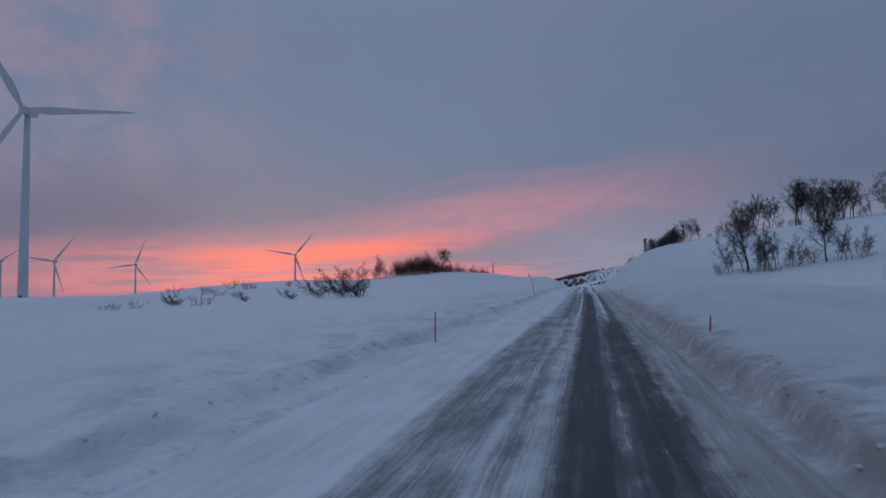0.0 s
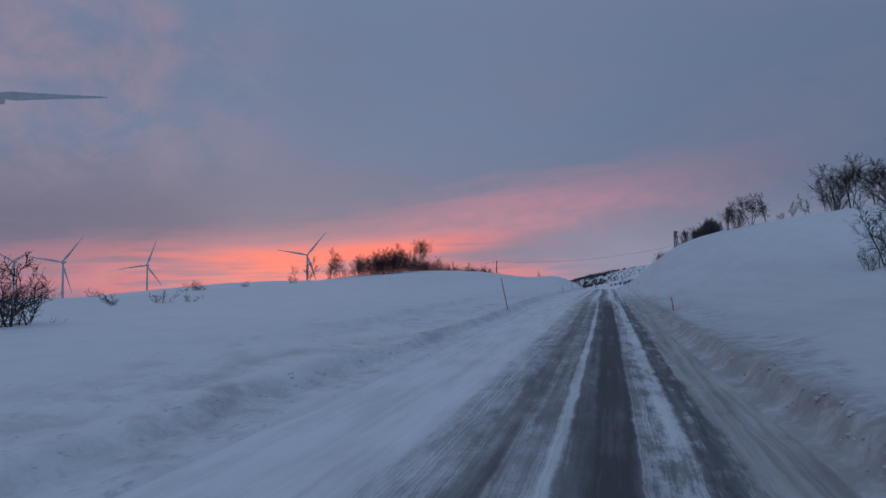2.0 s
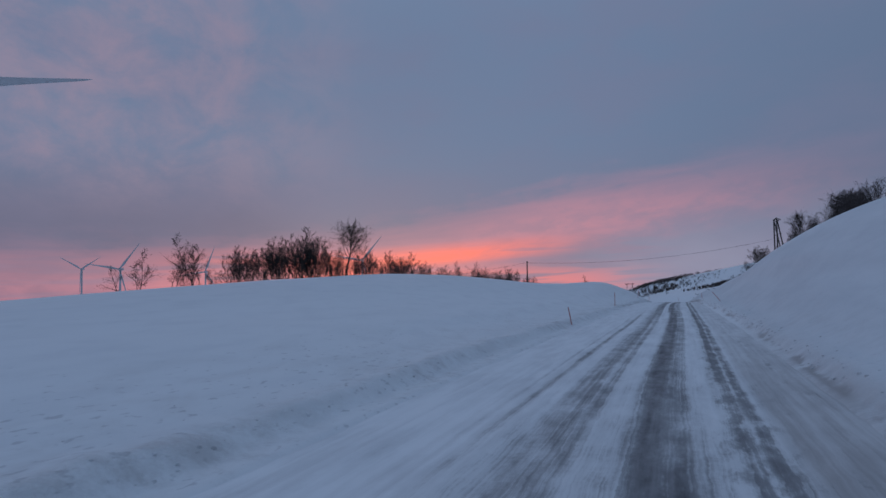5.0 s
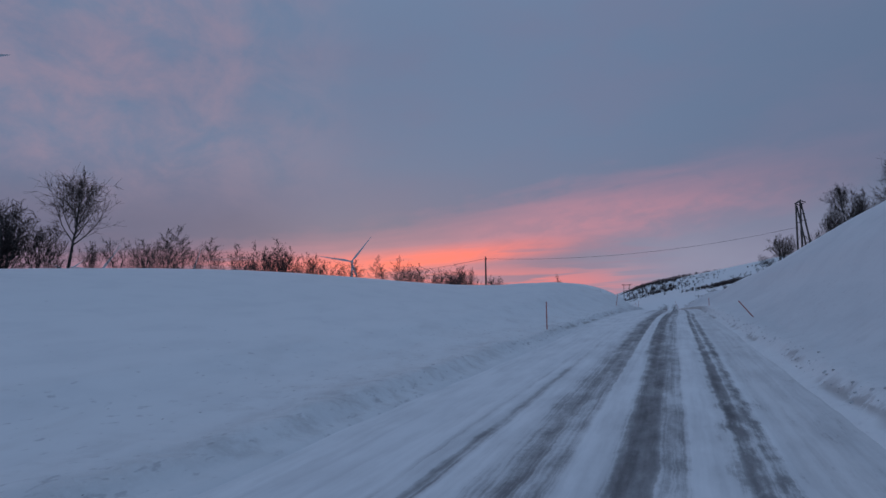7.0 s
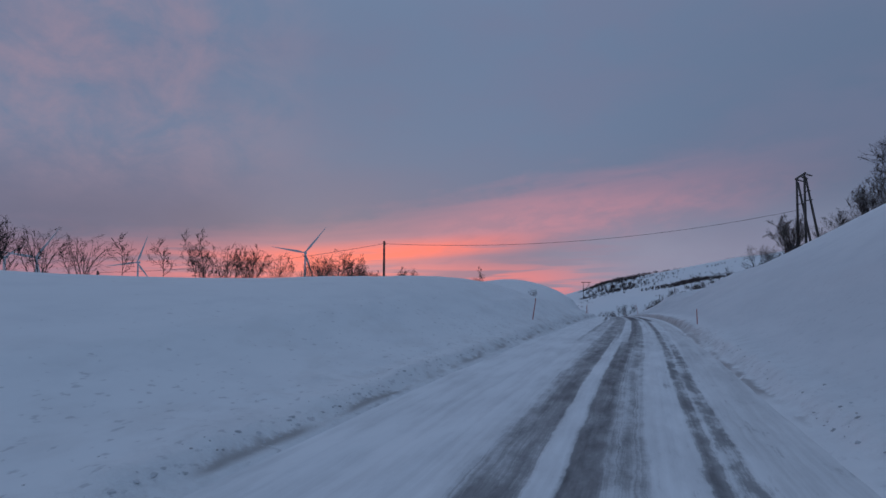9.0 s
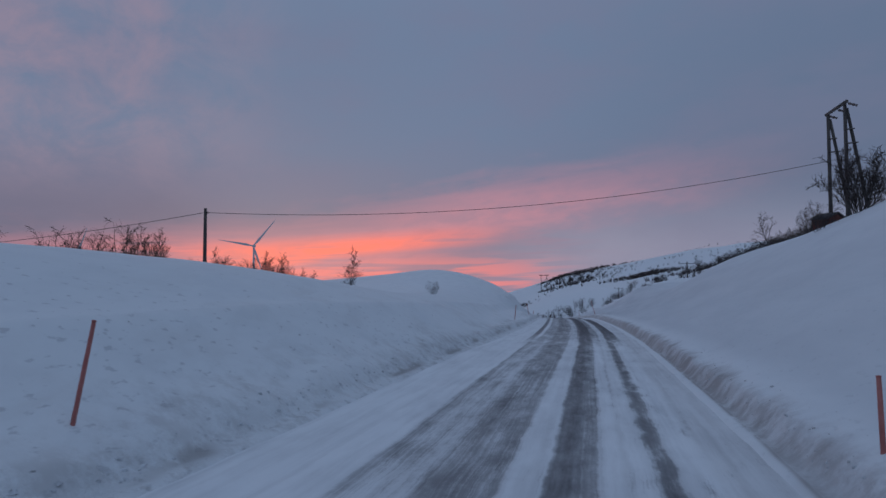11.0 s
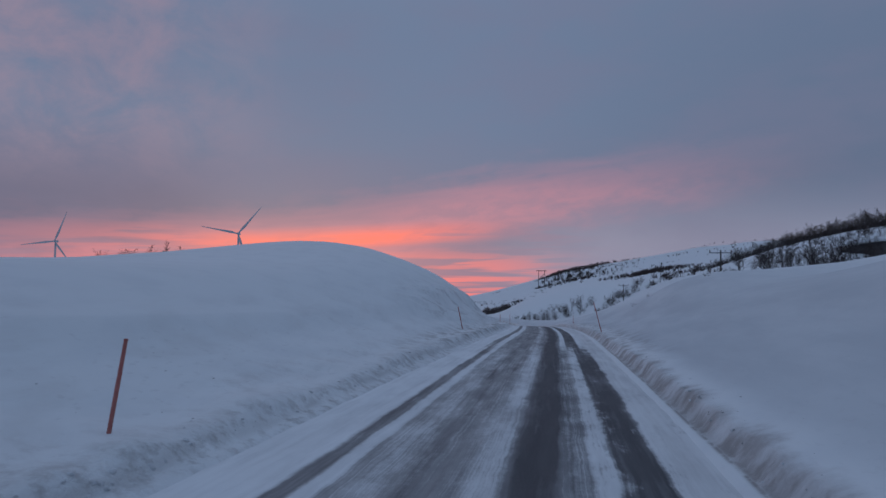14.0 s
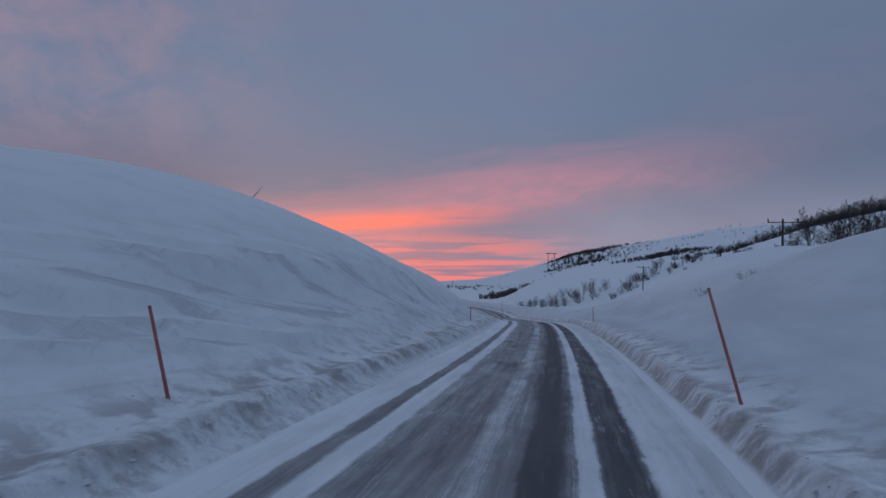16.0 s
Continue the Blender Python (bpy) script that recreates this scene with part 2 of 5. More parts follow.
    colour = n.mix(smudge, colour, (0.50, 0.49, 0.485))
    # small wind pits, their shade painted grey, and specks, thinning out up the slope
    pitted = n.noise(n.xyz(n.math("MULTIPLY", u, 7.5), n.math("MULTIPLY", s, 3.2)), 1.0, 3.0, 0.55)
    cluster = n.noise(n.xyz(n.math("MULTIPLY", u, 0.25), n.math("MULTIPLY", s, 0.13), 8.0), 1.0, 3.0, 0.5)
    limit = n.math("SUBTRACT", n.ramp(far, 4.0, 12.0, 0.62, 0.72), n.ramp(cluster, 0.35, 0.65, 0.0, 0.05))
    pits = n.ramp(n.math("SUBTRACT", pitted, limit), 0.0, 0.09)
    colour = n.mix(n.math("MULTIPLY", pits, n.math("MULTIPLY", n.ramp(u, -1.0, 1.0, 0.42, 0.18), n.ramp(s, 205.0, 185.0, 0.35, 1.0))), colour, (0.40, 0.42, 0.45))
    verge = n.math("MULTIPLY", n.math("MULTIPLY", n.ramp(u, 2.2, 2.6), n.ramp(u, 4.1, 3.4)), n.math("MULTIPLY", n.ramp(s, 122.0, 72.0), n.ramp(clod, 0.3, 0.6, 0.45, 0.9)))
    colour = n.mix(verge, colour, (0.37, 0.36, 0.355))
    # grimy clumps thrown against the banks by the bend
    grime = n.noise(n.xyz(n.math("MULTIPLY", u, 1.7), n.math("MULTIPLY", s, 1.1), 31.0), 1.0, 5.0, 0.6, 0.3)
    reach = n.math("MULTIPLY", n.ramp(far, 3.0, 3.3), n.ramp(far, n.ramp(u, -1.0, 1.0, 5.4, 4.9), 3.6))
    grime = n.math("MULTIPLY", n.math("MULTIPLY", n.ramp(grime, 0.44, 0.62), reach), n.ramp(s, 228.0, 246.0, 0.0, 0.75))
    dirt = n.math("MAXIMUM", dirt, grime)
    wall = n.math("MULTIPLY", n.ramp(u, 0.0, 1.0), n.ramp(s, 162.0, 188.0))
    start = n.math("MULTIPLY", n.ramp(u, 0.0, 1.0), n.ramp(s, 62.0, 38.0))
    rim = n.math("ADD", n.math("ADD", 2.90, n.math("MULTIPLY", start, 0.40)), n.math("MULTIPLY", n.math("SUBTRACT", long, 0.5), 0.12))
    stain = n.noise(n.xyz(n.math("MULTIPLY", u, 1.6), n.math("MULTIPLY", s, 1.5), 41.0), 1.0, 6.0, 0.68, 0.5)
    patchy = n.noise(n.xyz(n.math("MULTIPLY", u, 0.3), n.math("MULTIPLY", s, 0.45), 43.0), 1.0, 3.0, 0.6)
    tall = n.math("ADD", n.math("ADD", n.math("ADD", rim, n.math("MULTIPLY", start, 0.3)), n.ramp(patchy, 0.35, 0.68, 0.0, 0.28)), n.math("MULTIPLY", n.math("SUBTRACT", clod, 0.5), 0.7))
    stained = n.math("MULTIPLY", n.math("MULTIPLY", n.ramp(u, rim, n.math("ADD", rim, 0.08)), n.ramp(u, n.math("ADD", tall, 0.5), n.math("ADD", tall, 0.02))), n.ramp(stain, 0.36, 0.60, n.ramp(s, 225.0, 245.0, 0.45, 0.1), 0.85))
    # foot of the cut face: dirt and shade painted as one dark line
    line = n.math("MULTIPLY", n.bell(u, n.math("ADD", rim, 0.04), 0.035), n.ramp(clod, 0.35, 0.55, 0.25, 0.85))
    stained = n.math("MAXIMUM", stained, n.math("MULTIPLY", line, n.ramp(s, 240.0, 250.0, 1.0, 0.4)))
    stained = n.math("MAXIMUM", stained, n.math("MULTIPLY", grime, n.ramp(u, 2.9, 3.1, 0.0, 0.8)))
    dirt = n.math("ADD", n.math("MULTIPLY", dirt, n.math("SUBTRACT", 1.0, wall)), n.math("MULTIPLY", stained, wall))
    dirt = n.math("MAXIMUM", dirt, n.math("MULTIPLY", stained, n.math("MULTIPLY", start, n.math("MULTIPLY", n.ramp(stain, 0.42, 0.60, 0.0, 0.5), n.ramp(patchy, 0.40, 0.58, 0.45, 1.0)))))
    colour = n.mix(dirt, colour, (0.26, 0.24, 0.23))
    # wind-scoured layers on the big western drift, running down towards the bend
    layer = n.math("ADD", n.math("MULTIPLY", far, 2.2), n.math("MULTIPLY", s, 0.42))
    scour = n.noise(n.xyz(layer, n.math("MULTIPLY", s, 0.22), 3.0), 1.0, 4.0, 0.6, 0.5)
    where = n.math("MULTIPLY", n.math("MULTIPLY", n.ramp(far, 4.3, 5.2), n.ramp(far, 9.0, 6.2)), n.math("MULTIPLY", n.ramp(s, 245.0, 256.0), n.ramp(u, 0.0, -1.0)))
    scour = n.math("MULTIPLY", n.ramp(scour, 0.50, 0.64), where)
    # grey streaks paint the grooves' shade together with their dirt
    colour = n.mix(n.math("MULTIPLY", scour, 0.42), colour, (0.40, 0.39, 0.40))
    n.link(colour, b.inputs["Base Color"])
    b.inputs["Roughness"].default_value = 0.62
    b.inputs["Specular IOR Level"].default_value = 0.25
    wx, wy, wz = n.split(world)
    grain = n.noise(world, 2.4, 6.0, 0.62)
    crust = n.noise(n.xyz(n.math("MULTIPLY", wx, 0.7), n.math("MULTIPLY", wy, 0.4), n.math("MULTIPLY", wz, 1.0)), 1.0, 4.0, 0.55, 0.4)
    h = n.math("ADD", n.math("MULTIPLY", grain, 0.035), n.math("ADD", n.math("MULTIPLY", crust, 0.04), n.math("MULTIPLY", mottle, -0.05)))
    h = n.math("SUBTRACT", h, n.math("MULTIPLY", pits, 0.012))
    chunk = n.math("MULTIPLY", n.ramp(clod, 0.36, 0.62), n.bell(far, n.math("ADD", face, 0.1), 0.4))
    h = n.math("ADD", h, n.math("MULTIPLY", chunk, n.math("MULTIPLY", n.ramp(u, -1.0, 1.0, 0.12, 0.08), n.math("SUBTRACT", 1.0, wall))))
    h = n.math("SUBTRACT", h, n.math("MULTIPLY", scour, 0.16))
    bump(n, b, h, 0.55, 0.6)
    return m


def stops(n, x, points):
    """A line through (place, value) points, read at x between -4 and 4."""
    r = n.add("ShaderNodeValToRGB")
    n.link(n.math("DIVIDE", n.math("ADD", x, 4.0), 8.0), r.inputs[0])
    e = r.color_ramp.elements
    while len(e) < len(points):
        e.new(0.5)
    for el, (p, v) in zip(e, points):
        el.position, el.color = (p + 4) / 8, (v, v, v, 1)
    return r.outputs[0]


def road_material():
    """Asphalt worn bare in the wheel tracks, packed and drifted snow between them. The map holds metres across and along the road."""
    m, n, b = material("icy_asphalt")
    u, s, _ = n.split(n.add("ShaderNodeUVMap").outputs[0])

    def grain(across, along, seed, detail=4.0, rough=0.62, x=u):
        return n.math("SUBTRACT", n.noise(n.xyz(n.math("MULTIPLY", x, across), n.math("MULTIPLY", s, along), seed), 1.0, detail, rough), 0.5)

    def plus(x, y, k):
        return n.math("ADD", x, n.math("MULTIPLY", y, k))

    def blend(w, x, y):
        mx = n.add("ShaderNodeMix")
        mx.data_type = "FLOAT"
        for socket, value in zip((mx.inputs[0], mx.inputs[2], mx.inputs[3]), (w, x, y)):
            n.put(socket, value)
        return mx.outputs[0]

    u1 = plus(plus(u, grain(0.0, 0.05, 0.0, 2.0), 0.12), grain(1.6, 0.9, 7.0, 6.0, 0.7), 0.16)
    # how bare the asphalt is, from side to side, on the seven stretches of the road
    stretch = [stops(n, u1, points) for points in (
        ((-1.62, 0.0), (-1.48, 0.38), (-1.2, 0.60), (-0.9, 0.58), (-0.35, 0.54), (-0.2, 0.40), (0.0, 0.58), (0.3, 0.36), (0.48, 0.52), (0.6, 0.74), (0.66, 0.97), (1.14, 1.0), (1.22, 0.78), (1.38, 0.66), (1.55, 0.90), (2.1, 0.88), (2.28, 0.45), (2.5, 0.08)),
        ((-1.45, 0.0), (-1.28, 0.32), (-0.9, 0.46), (-0.62, 0.50), (-0.5, 0.68), (-0.28, 0.72), (-0.1, 0.56), (0.1, 0.66), (0.22, 0.60), (0.29, 0.26), (0.37, 0.28), (0.44, 0.70), (0.68, 0.78), (0.76, 0.97), (1.18, 0.98), (1.25, 0.54), (1.5, 0.44), (1.6, 0.20), (1.78, 0.22), (1.85, 0.76), (2.15, 0.70), (2.25, 0.2), (2.4, 0.05)),
        ((-1.94, 0.0), (-1.86, 0.34), (-1.78, 0.05), (-1.64, 0.12), (-1.55, 0.60), (-1.46, 0.42), (-1.38, 0.02), (-1.1, 0.12), (-0.95, 0.36), (-0.6, 0.62), (-0.46, 0.34), (-0.36, 0.52), (-0.28, 0.42), (-0.2, 0.06), (0.16, 0.06), (0.3, 0.60), (0.38, 0.84), (0.64, 0.86), (0.72, 0.54), (1.0, 0.42), (1.08, 0.05), (1.38, 0.08), (1.56, 0.34), (1.62, 0.80), (1.75, 0.74), (1.8, 0.34), (1.88, 0.64), (1.97, 0.5), (2.05, 0.04)),
        ((-1.25, 0.0), (-0.95, 0.30), (-0.72, 0.58), (-0.42, 0.74), (-0.28, 0.62), (-0.22, 0.06), (0.04, 0.08), (0.12, 0.76), (0.42, 0.86), (0.52, 0.50), (0.62, 0.40), (0.75, 0.52), (0.94, 0.36), (1.02, 0.05), (1.54, 0.07), (1.62, 0.72), (1.75, 0.60), (1.8, 0.22), (1.9, 0.66), (2.04, 0.56), (2.1, 0.02)),
        ((-1.76, 0.0), (-1.66, 0.56), (-1.42, 0.36), (-1.2, 0.42), (-1.0, 0.30), (-0.76, 0.60), (-0.4, 0.56), (-0.1, 0.56), (-0.02, 0.08), (0.32, 0.10), (0.4, 0.78), (0.6, 0.86), (0.66, 0.70), (0.9, 0.58), (0.96, 0.14), (1.12, 0.12), (1.2, 0.30), (1.28, 0.10), (1.45, 0.18), (1.55, 0.78), (1.7, 0.60), (1.77, 0.14), (1.95, 0.02)),
        ((-2.0, 0.0), (-1.9, 0.78), (-1.72, 0.74), (-1.64, 0.10), (-1.5, 0.12), (-1.44, 0.52), (-1.15, 0.48), (-0.95, 0.48), (-0.75, 0.68), (-0.3, 0.66), (-0.12, 0.50), (0.05, 0.32), (0.24, 0.38), (0.36, 0.78), (0.48, 0.96), (0.85, 1.0), (0.96, 0.66), (1.24, 0.54), (1.33, 0.22), (1.52, 0.20), (1.60, 0.80), (1.9, 0.92), (2.1, 0.86), (2.18, 0.08), (2.26, 0.0)),
        ((-2.2, 0.0), (-2.12, 0.78), (-1.86, 0.74), (-1.78, 0.10), (-1.5, 0.12), (-1.42, 0.58), (-1.1, 0.68), (-0.32, 0.72), (-0.2, 0.50), (0.0, 0.46), (0.1, 0.66), (0.38, 0.78), (0.46, 0.97), (0.8, 1.0), (0.88, 0.70), (1.0, 0.58), (1.06, 0.10), (1.25, 0.10), (1.33, 0.84), (1.8, 0.88), (1.88, 0.10), (1.95, 0.0)))]
    track = stretch[0]
    for later, a, z in zip(stretch[1:], (28.0, 72.0, 122.0, 156.0, 194.0, 236.0), (44.0, 100.0, 140.0, 182.0, 208.0, 250.0)):
        track = blend(n.ramp(s, a, z), track, later)
    zone = n.math("MULTIPLY", n.ramp(s, 72.0, 92.0), n.ramp(s, 215.0, 198.0))
    thin, hair = grain(7.0, 0.14, 1.0, 3.0, 0.6, u1), grain(30.0, 0.10, 3.0, 3.0, 0.6, u1)
    patch, scab = grain(1.5, 0.34, 5.0, 5.0, 0.62), grain(3.4, 0.9, 11.0, 5.0, 0.65)
    crumb = n.math("SUBTRACT", n.noise(n.xyz(u1, s, 9.0), 9.0, 4.0, 0.7), 0.5)
    # a soft film of frost, and crisp scabs of ice that have not yet worn away
    film = n.math("ADD", plus(plus(plus(plus(track, 0.07, 1.0), thin, 0.8), patch, 0.8), scab, 0.2), 0.0, clamp=True)
    broken = n.math("ADD", 0.75, n.math("MULTIPLY", n.ramp(u, 1.2, 1.5), 1.5))
    crisp = n.ramp(plus(plus(plus(plus(track, n.math("MULTIPLY", scab, broken), 1.0), hair, 0.9), crumb, 0.35), patch, 0.6), 0.20, 0.72)
    seen = blend(0.45, film, crisp)
    seen = n.math("MULTIPLY", seen, blend(zone, 1.0, n.ramp(scab, -0.3, 0.2, 0.76, 1.0)))
    stone = n.noise(n.xyz(u, s), 60.0, 2.0, 0.7)
    asphalt = n.mix(n.ramp(stone, 0.3, 0.7), (0.044, 0.046, 0.052), (0.086, 0.088, 0.096))
    frost = n.ramp(grain(4.0, 0.25, 2.0, 4.0, 0.65), -0.25, 0.2, 0.2, 0.9)
    icy = n.math("MULTIPLY", n.math("MULTIPLY", n.ramp(u1, 0.55, 0.1, 0.12, 0.62), n.ramp(s, 185.0, 205.0, 1.0, 1.6)), frost)
    icy = n.math("MAXIMUM", icy, n.math("MULTIPLY", zone, n.math("MULTIPLY", frost, 0.6)))
    asphalt = n.mix(icy, asphalt, (0.30, 0.295, 0.30))
    soil = n.math("MULTIPLY", n.ramp(u, 1.95, 2.3), n.ramp(patch, -0.3, 0.05, 0.75, 1.0))
    soil = n.math("MULTIPLY", soil, n.ramp(s, 118.0, 72.0, 0.3, 1.1))
    snow = n.mix(n.ramp(patch, -0.2, 0.2), (0.895, 0.93, 0.945), (0.83, 0.865, 0.885))
    wheel = n.ramp(grain(4.0, 0.08, 13.0, 4.0, 0.6), 0.0, 0.25, 0.0, 0.2)
    snow = n.mix(wheel, snow, (0.52, 0.56, 0.60))
    snow = n.mix(n.math("MULTIPLY", soil, n.ramp(thin, -0.2, 0.2, 0.6, 0.9)), snow, (0.37, 0.35, 0.34))
    n.link(n.mix(seen, snow, asphalt), b.inputs["Base Color"])
    n.link(plus(0.74, seen, -0.06), b.inputs["Roughness"])
    b.inputs["Specular IOR Level"].default_value = 0.2
    h = plus(plus(n.math("MULTIPLY", seen, -0.5), crumb, 0.4), stone, 0.06)
    bump(n, b, h, 0.7, 0.03)
    return m


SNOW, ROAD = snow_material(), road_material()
BARK = plain("birch_bark", (0.032, 0.027, 0.026), (0.085, 0.076, 0.072), 0.85, scale=9.0, relief=0.01)
TWIG = plain("birch_twig", (0.030, 0.021, 0.020), (0.060, 0.043, 0.039), 0.8, scale=5.0)
TURBINE = plain("turbine_paint", (0.50, 0.52, 0.54), (0.58, 0.60, 0.62), 0.42, scale=0.6, relief=0.002)
DARK_STEEL = plain("dark_steel", (0.06, 0.06, 0.065), (0.11, 0.11, 0.115), 0.5, 0.6)
TARRED = plain("tarred_timber", (0.055, 0.048, 0.044), (0.12, 0.105, 0.095), 0.85, scale=10.0, stretch=0.12, relief=0.006)
RED_STAKE = plain("red_plastic", (0.38, 0.10, 0.085), (0.52, 0.19, 0.165), 0.5, scale=7.0)
CABLE = plain("cable", (0.055, 0.052, 0.056), (0.075, 0.07, 0.075), 0.6, scale=0.5, relief=0.0005)
PORCELAIN = plain("porcelain", (0.10, 0.07, 0.06), (0.16, 0.12, 0.11), 0.25)
BOARD = plain("oxide_boards", (0.105, 0.036, 0.028), (0.16, 0.062, 0.05), 0.85, scale=8.0, stretch=0.15)
ROOFING = plain("bitumen_felt", (0.04, 0.038, 0.04), (0.075, 0.072, 0.075), 0.9)
ROCK = plain("dark_rock", (0.055, 0.052, 0.055), (0.13, 0.125, 0.125), 0.9, scale=1.2, relief=0.06)

# ---- the lie of the land -------------------------------------------------
# Stations every 30 m along the road, from -30 m to 360 m.
STEP, FIRST, COUNT = 30.0, -30.0, 14
ROAD_X = np.array([-0.95, -0.95, -0.5, -0.14, 0.06, 0.45, 0.64, 1.12, 0.99, -0.12, -1.6, -4.2, -8.8, -15.5])
ROAD_Z = np.array([-0.3, 0.05, 0.45, 0.95, 1.57, 1.94, 2.24, 2.15, 1.58, 0.79, -0.45, -2.0, -4.2, -5.9])
# Height of the snow above the road, at 6, 10.5, 18.4, 32, 56 and 98 m from its centre.
LEFT_BANK = np.array([
    [0.2, 0.3, 0.3, 0.4, 0.4, 0.5, 0.8, 1.6, 1.5, 1.2, 2.4, 1, 1.3, 1.1],
    [0.1, 0.4, 0.6, 0.8, 0.9, 1.3, 1.8, 2.9, 2.2, 3, 5, 4.2, 4.5, 3.7],
    [0.1, 0.3, 0.6, 0.8, 1.1, 2.6, 2.8, 0.7, 1.9, 3.3, 6.8, 6.3, 6.4, 6.2],
    [0.1, 0.1, 0.1, 0.3, 0.9, 2, 3.4, 2.6, 3.5, 3, 5.6, 6.8, 7.5, 8],
    [0.1, -0, -0.1, -0, 0, 0.4, 1, 2.3, 3.3, 3.5, 4.4, 6.4, 8, 9.4],
    [0.1, -0.1, -0.2, -0.3, -0.5, -1.4, -1.8, 0.6, 3.8, 4.3, 4.8, 6.1, 8.2, 10.4]])
RIGHT_BANK = np.array([
    [0.3, 0.7, 1.1, 0.8, 1.1, 2.5, 2.3, 1.9, 1.4, 1.3, 1.2, 0.7, 0.7, 0.4],
    [-0.2, 0.7, 1.45, 1.5, 3.6, 5.9, 5.6, 4.6, 4.3, 3.3, 4, 2.6, 2.2, 1],
    [-0.9, 0.2, 1.3, 1.8, 5.9, 7.9, 8.3, 9, 7.6, 5.3, 5.1, 6, 3.9, 2.2],
    [-1.3, 0.3, 1.9, 3.9, 8, 9.6, 10.5, 11.5, 11.1, 9, 7.4, 7.2, 5.7, 3.9],
    [-1.7, 0.7, 3.3, 6.3, 9.8, 12.6, 13.2, 13.5, 13, 11.7, 10.1, 8.7, 7.3, 5.6],
    [-2.1, 1.4, 5, 8.5, 11.6, 14, 15.3, 15.4, 14.9, 13.8, 12.3, 10.5, 8.8, 7.2]])
# The valley and hills beyond: heights by bearing (columns) and distance (rows) from the bend.
BEND = (0.0, 240.0)
BEARING = np.array([-180, -100, -60, -35, -15, -10, -7.5, -5, -2.5, 0, 3, 6.5, 10, 15, 21, 30, 45, 100, 180.0])
DISTANCE = np.array([100, 180, 250, 308, 400, 450, 620, 850, 1150, 1700.0])
NEAR_HILLS = np.array([
    [0, -1, 1, 4, -5, -6, -6.3, -6.5, -5.2, -4, -2.8, -1.4, 0, 3, 4.2, 6, 8, 10, 0],
    [-1, -2, -2, 2, -9, -9.5, -9.5, -9.5, -8.8, -8, -6.8, -4.5, 0, 4, 7, 10, 14, 14, -1],
    [-2, -3, -4, -1, -12, -12.5, -12.5, -11.8, -11, -9, -5.8, -2, 3, 8, 13, 17, 20, 18, -2],
    [-2, -3, -5, -3, -14, -14, -12.4, -5.5, -1, 1.4, 3, 6.2, 9.5, 15, 22, 24, 24, 20, -2],
    [-3, -4, -7, -8, -16, -17, -16, -12, -8, -4, 0, 6, 12, 24, 33, 38, 36, 25, -3]])
FAR_HILLS = np.array([
    [-4, -5, -9, -12, -17, -18, -17, -14.5, -9, -3, 3, 8.8, 14, 27.5, 38.5, 46, 44, 30, -4],
    [-5, -6, -10, -14, -20, -21, -20, -16, -8, -1, 5, 14, 22, 33, 42, 50, 55, 36, -5],
    [-6, -8, -12, -16, -25, -26, -24, -18, -3, 9, 17, 29, 40, 46, 52, 58, 62, 42, -6],
    [-8, -8, -12, -16, -31, -29.5, -23, -10.5, 17, 30, 38, 50, 66, 74, 75, 76, 78, 50, -8],
    [-8, -8, -12, -18, -52, -50, -43, -30, 2, 22, 30, 42, 56, 66, 70, 74, 75, 50, -8]])


def spline(knots, k):
    """A smooth line through evenly spaced knots (last axis), at the fractional index k."""
    n = knots.shape[-1]
    k = np.clip(k, 0, n - 1.001)
    i = k.astype(int)
    w = k - i
    p0, p1, p2, p3 = (knots[..., np.clip(i + d, 0, n - 1)] for d in (-1, 0, 1, 2))
    return 0.5 * (2 * p1 + (p2 - p0) * w + (2 * p0 - 5 * p1 + 4 * p2 - p3) * w**2 + (3 * p1 - p0 - 3 * p2 + p3) * w**3)


def net(grid, row, col):
    """A smooth sheet over a grid of heights, at fractional rows and columns."""
    m, n = grid.shape
    row, col = np.clip(row, 0, m - 1.001), np.clip(col, 0, n - 1.001)
    i, j = row.astype(int), col.astype(int)
    a, b = row - i, col - j

    def mix(p0, p1, p2, p3, w):
        return 0.5 * (2 * p1 + (p2 - p0) * w + (2 * p0 - 5 * p1 + 4 * p2 - p3) * w**2 + (3 * p1 - p0 - 3 * p2 + p3) * w**3)

    lines = [mix(*(grid[np.clip(i + d, 0, m - 1), np.clip(j + e, 0, n - 1)] for e in (-1, 0, 1, 2)), b) for d in (-1, 0, 1, 2)]
    return mix(*lines, a)


def step01(x, a, b):
    t = np.clip((x - a) / (b - a), 0, 1)
    return t * t * (3 - 2 * t)


def lattice(x, y, salt=0):
    """Smooth random heights in -1..1, one lump a metre."""
    xi, yi = np.floor(x).astype(np.int64), np.floor(y).astype(np.int64)
    fx, fy = x - xi, y - yi
    fx, fy = fx * fx * fx * (fx * (fx * 6 - 15) + 10), fy * fy * fy * (fy * (fy * 6 - 15) + 10)

    def corner(a, b):
        h = (a * 374761393 + b * 668265263 + salt * 974711) & 0x7FFFFFFF
        h = ((h ^ (h >> 13)) * 1274126177) & 0x7FFFFFFF
        return ((h ^ (h >> 16)) & 0xFFFF) / 32767.5 - 1

    top = corner(xi, yi) * (1 - fx) + corner(xi + 1, yi) * fx
    low = corner(xi, yi + 1) * (1 - fx) + corner(xi + 1, yi + 1) * fx
    return top * (1 - fy) + low * fy


def road_x(s):
    s = np.asarray(s, float)
    past = np.maximum(s - 360, 0)
    return spline(ROAD_X, (s - FIRST) / STEP) - 0.25 * past - 0.0012 * past**2


